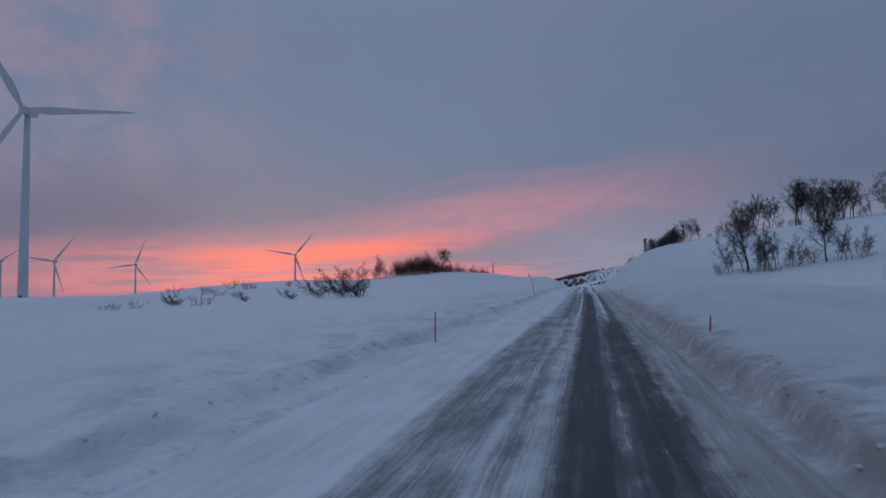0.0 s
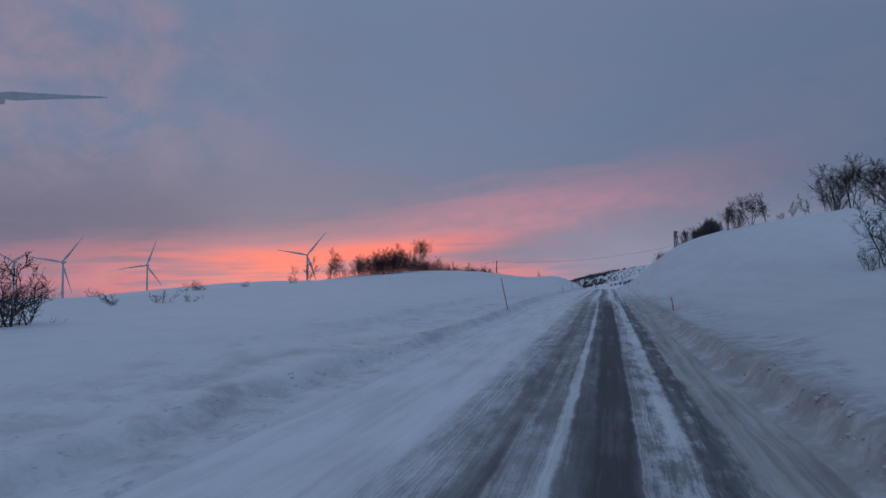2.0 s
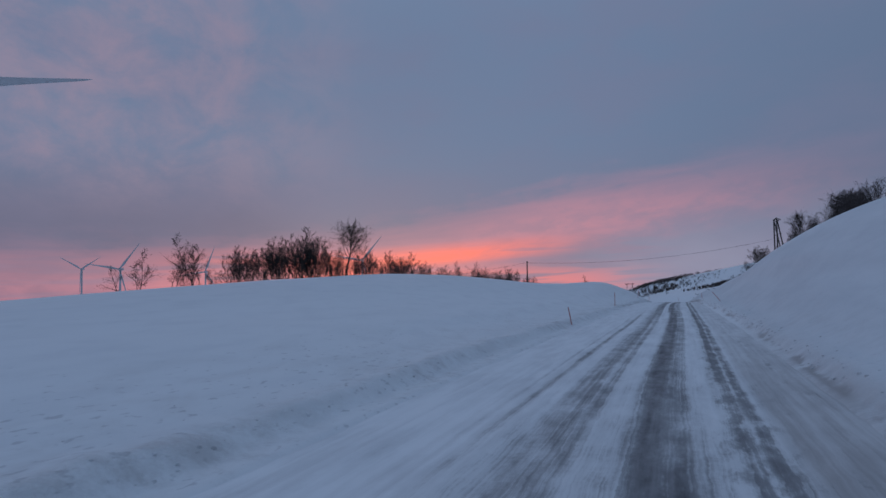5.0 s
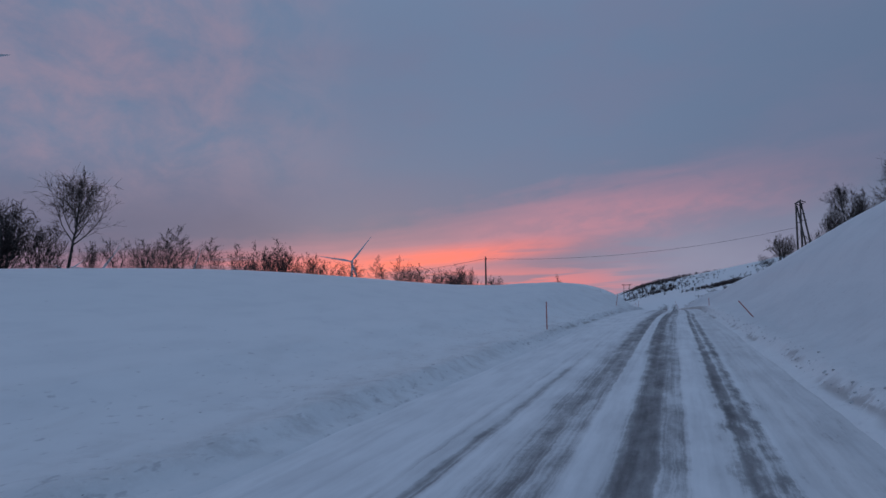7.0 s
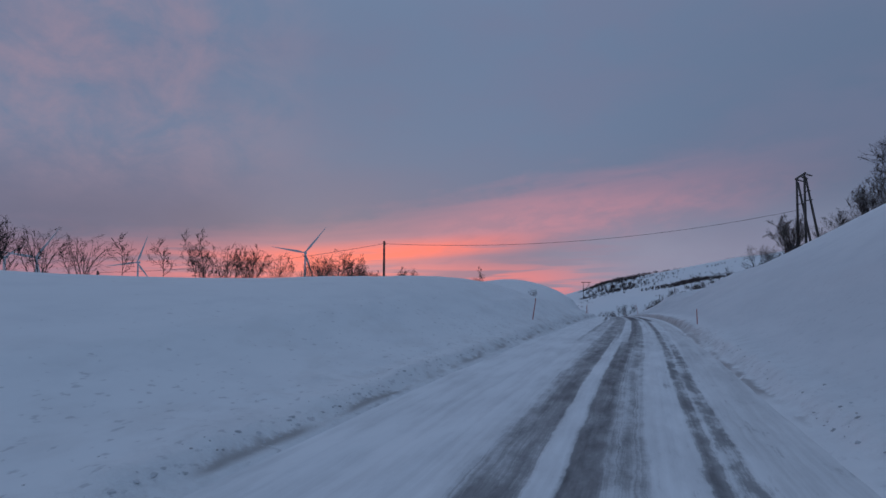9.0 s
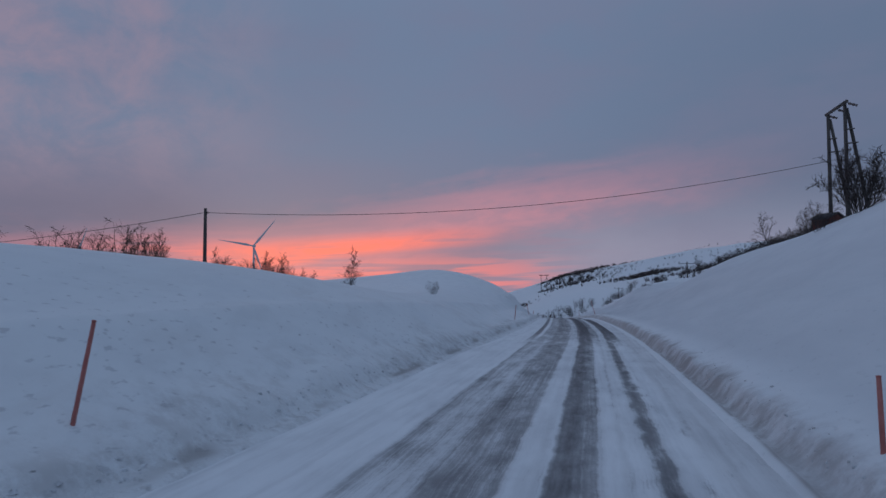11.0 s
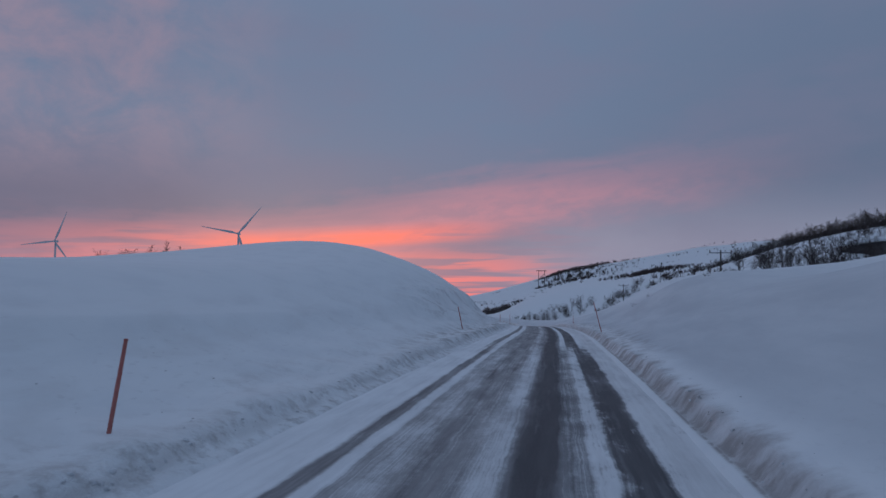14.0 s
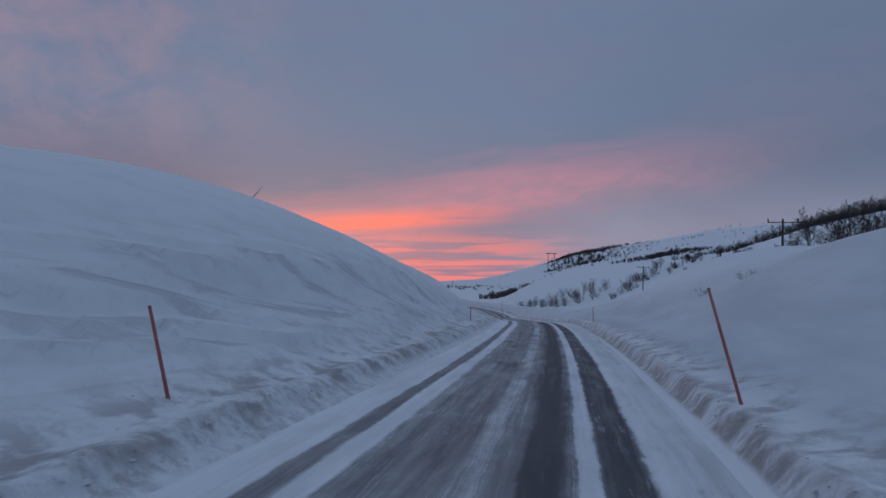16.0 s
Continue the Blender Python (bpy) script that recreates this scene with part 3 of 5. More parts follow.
def road_z(s):
    s = np.asarray(s, float)
    return spline(ROAD_Z, (s - FIRST) / STEP) - 3.0 * step01(s, 350, 460)


def far_land(x, y):
    dx, dy = x - BEND[0], y - BEND[1]
    r, a = np.hypot(dx, dy) + 1e-6, np.degrees(np.arctan2(dx, dy))
    row = np.interp(np.log(r), np.log(DISTANCE), np.arange(len(DISTANCE)))
    col = np.interp(a, BEARING, np.arange(len(BEARING)))
    return net(np.vstack([NEAR_HILLS, FAR_HILLS]), row, col) - 0.03 * np.maximum(r - 1700, 0)


def east_edge(y):
    """How far from the road's middle the eastern bank begins."""
    return np.interp(y, (30, 60, 90, 150, 185, 225, 255, 280), (3.35, 3.05, 3.5, 3.3, 2.95, 2.98, 2.92, 3.1))


def west_edge(y):
    return np.interp(y, (20, 40, 68, 100, 138, 152, 190, 215, 240, 255), (4.4, 4.4, 3.9, 4.0, 3.45, 3.6, 3.6, 3.2, 3.02, 3.1))


def land(x, y, fine=True):
    """The height of the snow at x, y."""
    x, y = np.asarray(x, float), np.asarray(y, float)
    u = x - road_x(y)
    far = np.abs(u)
    row = np.log(np.maximum(far, 0.1) / 6) / np.log(1.75)
    col = (y - FIRST) / STEP
    bank = np.where(u < 0, net(LEFT_BANK, row, col), net(RIGHT_BANK, row, col))
    # a swell on the eastern slope by the power pole, and the dip behind it
    bank = bank + 0.6 * np.exp(-(((y - 225) / 7) ** 2) - ((u - 12.5) / 4) ** 2) - 0.5 * np.exp(-(((y - 246) / 8) ** 2) - ((u - 14.5) / 4) ** 2) + 0.25 * np.exp(-(((y - 268) / 9) ** 2) - ((u - 12) / 4) ** 2) - 0.55 * np.exp(-(((y - 284) / 8) ** 2) - ((u - 9.5) / 3) ** 2)
    lump = berm = 0.0
    edge = np.where(u > 0, east_edge(y), west_edge(y))
    if fine:
        lump = 0.5 + 0.35 * lattice(y * 0.7, u * 0.8 + 40, 3) + 0.35 * lattice(y * 1.9, u * 1.9, 4)
        drift = 0.12 * lattice(y / 26, u / 6, 5) + 0.014 * lattice(y / 5 + u / 12, u / 2.6, 6) + 0.006 * lattice(y / 1.6, u / 1.1, 7)
        # wind-carved ledges on the big western drift
        p = (far + (y - 270) * 0.17 + 0.55 * lattice(y / 7, u / 4, 12) + 0.10 * lattice(y / 1.7, u / 1.5, 13)) / 0.6
        ledge = (np.floor(p) + 1 - p) ** 1.3 * np.clip(0.4 + 1.6 * lattice(y / 4.5, np.floor(p) * 7.37, 8), 0, 1)
        bank = bank + drift * step01(far, 4.2, 9) * (1 - 0.4 * step01(far, 60, 120)) * np.where(u > 0, 0.35, 1.0)
        # the edge left by an earlier cut of the plough
        scarp = 7.4 + 0.35 * lattice(y / 3, 0 * u, 41)
        bank = bank - 0.2 * (1 - step01(far, scarp - 0.15, scarp + 0.15)) * step01(y, 46, 56) * (1 - step01(y, 72, 82)) * (u < 0)
        near_road = step01(far, edge - 0.1, edge + 0.25) * (1 - 0.8 * step01(far, 5.0, 9.0))
        bank = bank + (0.012 * lattice(y / 1.8, u / 0.9, 31) + 0.008 * lattice(y / 0.7, u / 0.5, 32)) * step01(far, 4.4, 6) * (1 - step01(far, 16, 24)) * np.where(u > 0, 0.15, 1.0)
        berm = np.where(u > 0, 0.07 - 0.03 * step01(y, 80, 150), 0.07 - 0.065 * np.exp(-(((y - 137) / 5) ** 2))) * (1 + lattice(y / 3.1, u / 9, 33)) * np.exp(-(((far - edge - 0.5 - 0.2 * lattice(y / 4, 0 * u, 34)) / 0.34) ** 2))
        berm = berm + near_road * np.where(u > 0, 0.5 - 0.36 * step01(y, 140, 170), 0.7 - 0.45 * step01(y, 232, 250) - 0.5 * step01(y, 76, 92) * (1 - step01(y, 124, 138))) * (1 - 0.75 * step01(far, 4.6, 5.6)) * (0.045 * lattice(y / 0.75, u / 0.6, 35) + 0.028 * lattice(y / 0.4, u / 0.32, 36))
        berm = berm + 0.22 * ledge * step01(far, 4.3, 5.0) * (1 - step01(far, 6.6, 8.6)) * step01(y, 242, 252) * (u < 0)
    foot = edge + 0.06 * lump * (1 - step01(far, 4.2, 5.2))
    even = np.clip((far - foot - 0.1) / (5.9 - foot), 0, 1)
    even = (np.sqrt(even**2 + 0.02) - 0.1414) / 0.8686
    hollow = np.clip((far - foot - 0.2) / 3.5, 0, 1)
    mound = np.where(u < 0, np.maximum(step01(y, 198, 213), 0.75 * step01(y, 92, 108) * (1 - step01(y, 158, 178))), 0.65 * step01(y, 100, 125) * (1 - step01(y, 160, 180)))
    rise = even * (1 - mound) + hollow * hollow * (1.6 - 0.6 * hollow) * mound
    cut = np.where(u > 0, 0.13 + 0.07 * step01(y, 80, 120), 0.10 + 0.06 * step01(y, 150, 190)) + 0.06 * step01(y, 150, 195) * (u > 0) + np.where(u > 0, 0.06 * (1 - step01(far, 3.6, 4.8)), 0.11 * (1 - step01(far, 4.4, 6.0))) * lump
    start = (1 - step01(y, 38, 66)) * (u > 0)
    cut = cut + 0.20 * start
    steep = np.maximum(step01(y, 160, 185) * (u > 0), start)
    shoulder = (cut + 0.01 * steep) * step01(far, foot - 0.1 + 0.06 * steep, foot + 0.35 - 0.10 * steep)
    z = road_z(y) + np.where(far < 2.6, 0, shoulder + (bank - cut) * rise + berm)
    rim = np.minimum(edge, 3.7)
    z = z - 0.16 * (1 - step01(far, rim - 0.45, rim - 0.1)) + 0.04 * step01(far, rim - 0.4, rim - 0.1)
    away = np.maximum(step01(far, 80, 190), step01(y, 330, 400) * step01(far, 5, 28))
    away = np.maximum(away, step01(-y, 20, 90) * step01(far, 5, 28))
    hills = far_land(x, y)
    if fine:
        rough = 2.2 * lattice(x / 60, y / 60, 9) + 1.1 * lattice(x / 23, y / 23, 10) + 0.4 * lattice(x / 7, y / 7, 11)
        hills = hills + rough * step01(np.hypot(x, y - 240), 330, 800)
    z = z * (1 - away) + hills * away
    # the spur that carries the valley line, and the birches behind it
    a, b = (x - 25) * 0.555 + (y - 345) * 0.832, (x - 25) * 0.832 - (y - 345) * 0.555
    z = z + 5.5 * np.exp(-(((x + 38) / 22) ** 2) - ((y - 1184) / 70) ** 2)
    return z + 5.4 * step01(a, -45, 0) * (1 - step01(a, 95, 150)) * np.exp(-((b / 16) ** 2)) * step01(u, 8, 25)


# ---- building helpers ------------------------------------------------------
def mesh_object(name, verts, faces, mat, smooth=True):
    me = bpy.data.meshes.new(name)
    me.from_pydata([tuple(v) for v in verts], [], faces)
    me.materials.append(mat)
    if smooth:
        me.polygons.foreach_set("use_smooth", [True] * len(me.polygons))
    me.update()
    return new(name, me)


def part(name, bm, mat, parent, label="", smooth=True):
    """One bmesh as one mesh object under a thing or a part."""
    me = bpy.data.meshes.new(name)
    bm.to_mesh(me)
    bm.free()
    me.materials.append(mat)
    me.polygons.foreach_set("use_smooth", [smooth] * len(me.polygons))
    ob = new(name, me)
    ob.parent = parent
    return tagged(ob, label) if label else ob


def thing(name, at, label, category, group="", turn=0.0):
    ob = new(name)
    ob.empty_display_size = 0.2
    ob.matrix_world = pose(*at, 0, 0, turn)
    return tagged(ob, label, category, group)


def ring(bm, centre, axis, radius, sides, squash=1.0):
    axis = Vector(axis).normalized()
    a = axis.orthogonal().normalized()
    b = axis.cross(a)
    return [bm.verts.new(Vector(centre) + radius * (math.cos(2 * math.pi * k / sides) * a + squash * math.sin(2 * math.pi * k / sides) * b)) for k in range(sides)]


def tube(bm, points, radii, sides=8, ends=True):
    """A tapered tube along points."""
    rings = []
    for i, p in enumerate(points):
        axis = Vector(points[min(i + 1, len(points) - 1)]) - Vector(points[max(i - 1, 0)])
        rings.append(ring(bm, p, axis, radii[i], sides))
    for r0, r1 in zip(rings, rings[1:]):
        a = min(range(sides), key=lambda k: (r1[k].co - r0[0].co).length)
        for k in range(sides):
            bm.faces.new((r0[k], r0[(k + 1) % sides], r1[(a + k + 1) % sides], r1[(a + k) % sides]))
    if ends:
        bm.faces.new(rings[0][::-1])
        bm.faces.new(rings[-1])
    return bm


def box(bm, lo, hi, bevel=0.0):
    m = Matrix.LocRotScale([(a + b) / 2 for a, b in zip(lo, hi)], None, [b - a for a, b in zip(lo, hi)])
    got = bmesh.ops.create_cube(bm, size=1, matrix=m)
    if bevel:
        edges = list({e for v in got["verts"] for e in v.link_edges})
        bmesh.ops.bevel(bm, geom=edges, offset=bevel, segments=2, affect="EDGES")
    return bm


# ---- ground: one sheet of snow out to the horizon, and the road laid on it ----
def sheet(name, us, ss, height, mat):
    """A grid over metres across (us) and along (ss) the road, with a map of both."""
    S, U = np.meshgrid(ss, us, indexing="ij")
    X = road_x(S) * (1 - step01(np.abs(U), 150, 600)) + U
    Z = height(X, S, U)
    rows, cols = S.shape
    me = bpy.data.meshes.new(name)
    me.vertices.add(rows * cols)
    me.vertices.foreach_set("co", np.stack([X, S, Z], -1).astype(np.float32).ravel())
    i = np.arange(rows * cols).reshape(rows, cols)
    quads = np.stack([i[:-1, :-1], i[:-1, 1:], i[1:, 1:], i[1:, :-1]], -1).reshape(-1, 4)
    me.loops.add(quads.size)
    me.loops.foreach_set("vertex_index", quads.ravel().astype(np.int32))
    me.polygons.add(len(quads))
    me.polygons.foreach_set("loop_start", (np.arange(len(quads)) * 4).astype(np.int32))
    me.polygons.foreach_set("use_smooth", np.ones(len(quads), bool))
    me.update(calc_edges=True)
    layer = me.uv_layers.new(name="across_along")
    flat = np.stack([X - road_x(S), S], -1).reshape(-1, 2)[quads.ravel()]
    layer.data.foreach_set("uv", flat.astype(np.float32).ravel())
    me.materials.append(mat)
    return new(name, me)


near = np.r_[np.arange(0, 2.4, 0.8), np.arange(2.4, 5.2, 0.09), np.arange(5.2, 8.4, 0.16), np.arange(8.4, 12, 0.28)]
away = [12.0]
while away[-1] < 2600:
    away.append(away[-1] * 1.065 + 0.05)
half = np.r_[near, away]
across = np.r_[-half[:0:-1], half]
along = list(np.arange(-45, -4, 0.8)) + list(np.arange(-4, 276, 0.22)) + list(np.arange(276, 300, 0.3))
while along[-1] < 3200:
    along.append(along[-1] + 0.3 + (along[-1] - 300) * 0.016)
behind = -45 - np.cumsum(3 * 1.25 ** np.arange(22))
along = np.r_[behind[::-1], along]

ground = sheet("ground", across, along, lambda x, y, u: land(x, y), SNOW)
tagged(ground, "wind-packed blue-grey snow over rolling moorland, dirty along the ploughed road", "snow ground", kind="structure")


def road_height(x, y, u):
    crown = -0.012 * np.abs(u)
    packed = 0.02 * lattice(u * 2.2, y * 0.15, 21) + 0.010 * lattice(u * 5, y * 1.2, 22)
    return road_z(y) + crown + packed * step01(np.abs(u), 0.2, 1.0) + 0.035 * step01(np.abs(u), 2.2, 3.2)


road_along = np.r_[np.arange(-40, 300, 0.5), np.arange(300, 470, 2.0)]
road = sheet("road", np.linspace(-3.7, 3.7, 61), road_along, road_height, ROAD)
tagged(road, "narrow two-lane asphalt road with icy wheel tracks and packed snow", "road", kind="structure")

# ---- ploughed-up lumps along the foot of the banks, past counting -------------
def clods(name, label, side, spans, seed, mat, wide=0.26):
    rng = random.Random(seed)
    verts, faces = [], []
    for s0, s1, per_metre, big in spans:
        for _ in range(int((s1 - s0) * per_metre)):
            s = rng.uniform(s0, s1)
            u = side * (float(east_edge(s) if side > 0 else west_edge(s)) + 0.05 + abs(rng.gauss(0, wide)))
            x = float(road_x(s)) + u
            z = float(land(np.array([x]), np.array([s]))[0])
            size = big * rng.uniform(0.25, 1.0) ** 1.6
            q = len(verts)
            for lift, grow in ((-0.5, 1.1), (0.12, 1.0), (0.42, 0.5)):
                for k in range(5):
                    a = 2 * math.pi * (k + 0.6 * rng.random()) / 5
                    g = grow * size * rng.uniform(0.5, 1.4)
                    verts.append((x + g * math.cos(a), s + 1.2 * g * math.sin(a), z + lift * size * rng.uniform(0.6, 1.2)))
            for i in (0, 1):
                for k in range(5):
                    faces.append((q + 5 * i + k, q + 5 * i + (k + 1) % 5, q + 5 * (i + 1) + (k + 1) % 5, q + 5 * (i + 1) + k))
            faces.append(tuple(q + 10 + k for k in range(5)))
    ob = mesh_object(name, verts, faces, mat)
    return tagged(ob, label, "snow lumps", kind="stuff")


CLOD = plain("dirty_snow", (0.42, 0.43, 0.44), (0.74, 0.78, 0.81), 0.8, scale=4.0, relief=0.02)
clods("snow_lumps", "grey gritty lumps of ploughed snow along the eastern bank", 1, ((-5, 75, 5.0, 0.06), (75, 150, 5.0, 0.05), (150, 275, 3.0, 0.035)), 6, CLOD)
clods("snow_lumps", "small gritty lumps of ploughed snow along the western bank", -1, ((-5, 75, 3.0, 0.05), (75, 130, 1.2, 0.04), (130, 200, 7.0, 0.045), (200, 275, 5.0, 0.045)), 7, CLOD, 0.18)

GRIT = plain("gritty_ice", (0.34, 0.33, 0.33), (0.62, 0.65, 0.67), 0.85, scale=4.0, relief=0.02)
clods("snow_crumbs", "scattered dark gritty crumbs of ice on the western bank", -1, ((20, 100, 2.0, 0.02), (100, 200, 2.5, 0.02), (200, 300, 3.0, 0.02)), 8, GRIT, 1.8)
clods("snow_crumbs", "scattered dark gritty crumbs of ice on the eastern bank", 1, ((-5, 75, 4.0, 0.035), (75, 150, 1.0, 0.025), (150, 275, 4.0, 0.022)), 9, GRIT, 0.22)
# ---- roadside marker stakes -------------------------------------------------
def height_at(x, y):
    return float(land(np.array([x]), np.array([y]))[0])


def stake(at, top, label):
    """A red plastic snow stake from its foot in the bank to its top."""
    foot = Vector((*at, height_at(*at)))
    ob = thing("snow_stake", foot, label, "snow stake", "snow stakes along the road")
    tip = Vector(top) - foot
    bm = tube(bmesh.new(), [-0.25 * tip.normalized(), tip * 0.5, tip * 0.985], [0.026, 0.025, 0.022], 10)
    part("shaft", bm, RED_STAKE, ob)
    part("cap", tube(bmesh.new(), [tip * 0.985, tip * 0.995, tip], [0.026, 0.026, 0.016], 10), RED_STAKE, ob, "rounded red end cap")
    return ob


UPRIGHT = "upright red plastic snow stake in the ploughed snow bank"
TILTED = "red plastic snow stake leaning in the ploughed snow bank"
for at, top, label in (
    ((-4.45, 21.7), (-4.45, 21.7, 1.3), UPRIGHT), ((3.4, 19.9), (3.42, 19.9, 1.25), UPRIGHT),
    ((-4.2, 68.0), (-4.5, 67.8, 3.0), TILTED), ((3.75, 65.5), (3.68, 65.6, 2.0), UPRIGHT),
    ((-3.55, 112.2), (-3.68, 112.1, 2.75), UPRIGHT), ((-3.5, 138.0), (-3.5, 138.0, 3.5), UPRIGHT),
    ((4.78, 143.0), (4.2, 143.0, 3.4), TILTED), ((-3.35, 175.2), (-3.2, 175.3, 3.85), TILTED),
    ((4.6, 176.1), (4.58, 176.1, 3.35), UPRIGHT), ((-3.3, 219.8), (-3.2, 219.9, 2.75), UPRIGHT),
    ((2.68, 253.9), (2.22, 254.0, 2.36), TILTED), ((-4.85, 251.3), (-5.1, 251.2, 2.0), TILTED),
    ((0.4, 292.0), (0.35, 292.1, -0.15), UPRIGHT), ((-6.9, 285.5), (-6.9, 285.5, 0.0), UPRIGHT),
    ((-9.8, 322.0), (-9.8, 322.0, -1.6), UPRIGHT)):
    stake(at, top, label)


# ---- wind turbines -------------------------------------------------------------
def blade_mesh(length):
    """A tapering, twisted blade along +z with its root at the origin."""
    bm, rings = bmesh.new(), []
    for f, chord, thick, twist in ((0.0, 1.9, 1.9, 0), (0.05, 1.9, 1.8, 4), (0.13, 3.0, 1.1, 14), (0.22, 3.6, 0.75, 12), (0.4, 2.7, 0.5, 8), (0.6, 1.9, 0.33, 5), (0.8, 1.25, 0.2, 2), (0.94, 0.75, 0.11, 0), (1.0, 0.15, 0.04, 0)):
        c, s = math.cos(radians(twist)), math.sin(radians(twist))
        row = []
        for k in range(12):
            a = 2 * math.pi * k / 12
            x, y = 0.5 * chord * math.cos(a) + 0.15 * (chord - 1.9) * (f > 0.05), 0.5 * thick * math.sin(a) * (1 + 0.25 * math.cos(a))
            row.append(bm.verts.new((x * c - y * s, x * s + y * c - 1.6 * f * f, 1.0 + f * (length - 1.0))))
        rings.append(row)
    for r0, r1 in zip(rings, rings[1:]):
        for k in range(12):
            bm.faces.new((r0[k], r0[(k + 1) % 12], r1[(k + 1) % 12], r1[k]))
    bm.faces.new(rings[0][::-1]), bm.faces.new(rings[-1])
    return bm


def turbine(label):
    """Three blades, hub, nacelle and a tapering tower, 86 m to the hub; the rotor faces -y."""
    hub_z = 86.5
    ob = thing("wind_turbine", (0, 0, 0), label, "wind turbine", "turbines of the wind farm")
    levels = [0, 0.2, 20, 42, 64, 86.6]
    tower = part("tower", tube(bmesh.new(), [(0, 0, z - 1.5) for z in levels], [2.35, 2.25, 2.05, 1.8, 1.5, 1.25], 32), TURBINE, ob, "tapering pale steel tower")
    part("flange", tube(bmesh.new(), [(0, 0, -0.4), (0, 0, 0.45)], [2.6, 2.6], 32), DARK_STEEL, tower, "dark base ring")
    part("door", box(bmesh.new(), (-0.5, -2.32, 1.2), (0.5, -2.05, 3.4), 0.05), DARK_STEEL, tower, "dark steel door")
    bm = bmesh.new()
    rows = []
    for y, w, lo, hi in ((-2.6, 1.0, -1.0, 1.0), (-2.2, 1.5, -1.5, 1.5), (0, 1.8, -1.9, 1.9), (5.0, 1.75, -1.7, 1.9), (7.6, 1.45, -1.0, 1.7), (8.4, 0.9, -0.4, 1.2)):
        rows.append([bm.verts.new((w * sx * 1.0, y, hub_z + (hi if sz > 0 else lo) * k)) for sx, sz, k in ((-0.7, 1, 1), (0.7, 1, 1), (1, 1, 0.6), (1, -1, 0.6), (0.7, -1, 1), (-0.7, -1, 1), (-1, -1, 0.6), (-1, 1, 0.6))])
    for r0, r1 in zip(rows, rows[1:]):
        for k in range(8):
            bm.faces.new((r0[k], r0[(k + 1) % 8], r1[(k + 1) % 8], r1[k]))
    bm.faces.new(rows[0][::-1]), bm.faces.new(rows[-1])
    nacelle = part("nacelle", bm, TURBINE, ob)
    bm = tube(bmesh.new(), [(0.4, 6.9, hub_z + 1.6), (0.4, 6.9, hub_z + 3.6)], [0.09, 0.06], 8)
    tube(bm, [(-0.3, 6.9, hub_z + 3.1), (1.1, 6.9, hub_z + 3.1)], [0.05, 0.05], 6)
    part("wind_vane", bm, DARK_STEEL, nacelle, "thin dark mast with a wind vane")
    bm = tube(bmesh.new(), [(0, y, hub_z) for y in (-2.5, -3.0, -4.4, -5.3, -5.8, -6.0)], [1.35, 1.75, 1.8, 1.45, 0.8, 0.15], 24)
    hub = part("hub", bm, TURBINE, ob, "rounded spinner of the rotor")
    me = None
    for k in range(3):
        if me is None:
            b = part("blade", blade_mesh(50.0), TURBINE, ob, "long twisted white blade")
            me = b.data
        else:
            b = tagged(new("blade", me), "long twisted white blade")
            b.parent = ob
        b.matrix_basis = Matrix.Translation((0, -4.0, hub_z)) @ pose(0, 0, 0, 3, 120 * k, 0) @ pose(0, 0, 0, 0, 0, 6)
    return ob


def turn_rotor(ob, phase):
    blades = [o for o in ob.children if o.name.startswith("blade")]
    for k, b in enumerate(blades):
        b.matrix_basis = Matrix.Translation((0, -4.0, 86.5)) @ pose(0, 0, 0, 3, phase + 120 * k, 0) @ pose(0, 0, 0, 0, 0, 6)


first = turbine("white three-bladed wind turbine towering over the snow plain")
first.matrix_world = pose(-232.0, 260.5, -2.5, 0, 0, 17) @ Matrix.Diagonal((0.95, 0.95, 0.95, 1))
turn_rotor(first, 92)
FAR_TURBINE = "distant white three-bladed wind turbine behind the snow ridge"
for x, y, hub, phase in ((-732, 879, 49.7, 40), (-763, 1111, 53.1, 22), (-444, 1058, 62.5, 40), (-1103, 1182, 68.0, 60)):
    far = copy_thing(first, pose(x, y, hub - 86.5, 0, 0, 17))
    tagged(far, FAR_TURBINE)
    turn_rotor(far, phase)


# ---- power lines -------------------------------------------------------------------
def wire(name, a, b, sag, radius, label):
    a, b = Vector(a), Vector(b)
    pts = [a.lerp(b, t) - Vector((0, 0, 4 * sag * t * (1 - t))) for t in np.linspace(0, 1, 41)]
    ob = thing(name, a, label, "cable")
    part("strand", tube(bmesh.new(), [p - a for p in pts], [radius] * 41, 6), CABLE, ob)
    return ob


def line_pole(at, top, label):
    foot = Vector((*at, height_at(*at)))
    ob = thing("utility_pole", foot, label, "utility pole")
    h = top - foot.z
    part("post", tube(bmesh.new(), [(0, 0, -0.6), (0, 0, h * 0.5), (0, 0, h)], [0.15, 0.135, 0.11], 14), TARRED, ob)
    bm = tube(bmesh.new(), [(0.11, 0, h - 0.32), (0.20, 0, h - 0.32)], [0.02, 0.02], 8)
    box(bm, (0.16, -0.05, h - 0.42), (0.22, 0.05, h - 0.24), 0.01)
    part("bracket", bm, DARK_STEEL, ob, "dark steel cable bracket")
    return ob


line_pole((-26.1, 216.7), 10.0, "single tarred timber cable pole on the snow ridge")
line_pole((-58.0, 208.0), 6.4, "short tarred timber cable pole beyond the snow ridge")
wire("overhead_cable", (-25.9, 216.7, 9.68), (20.05, 225.9, 13.5), 1.5, 0.020, "thick black overhead cable slung across the road")
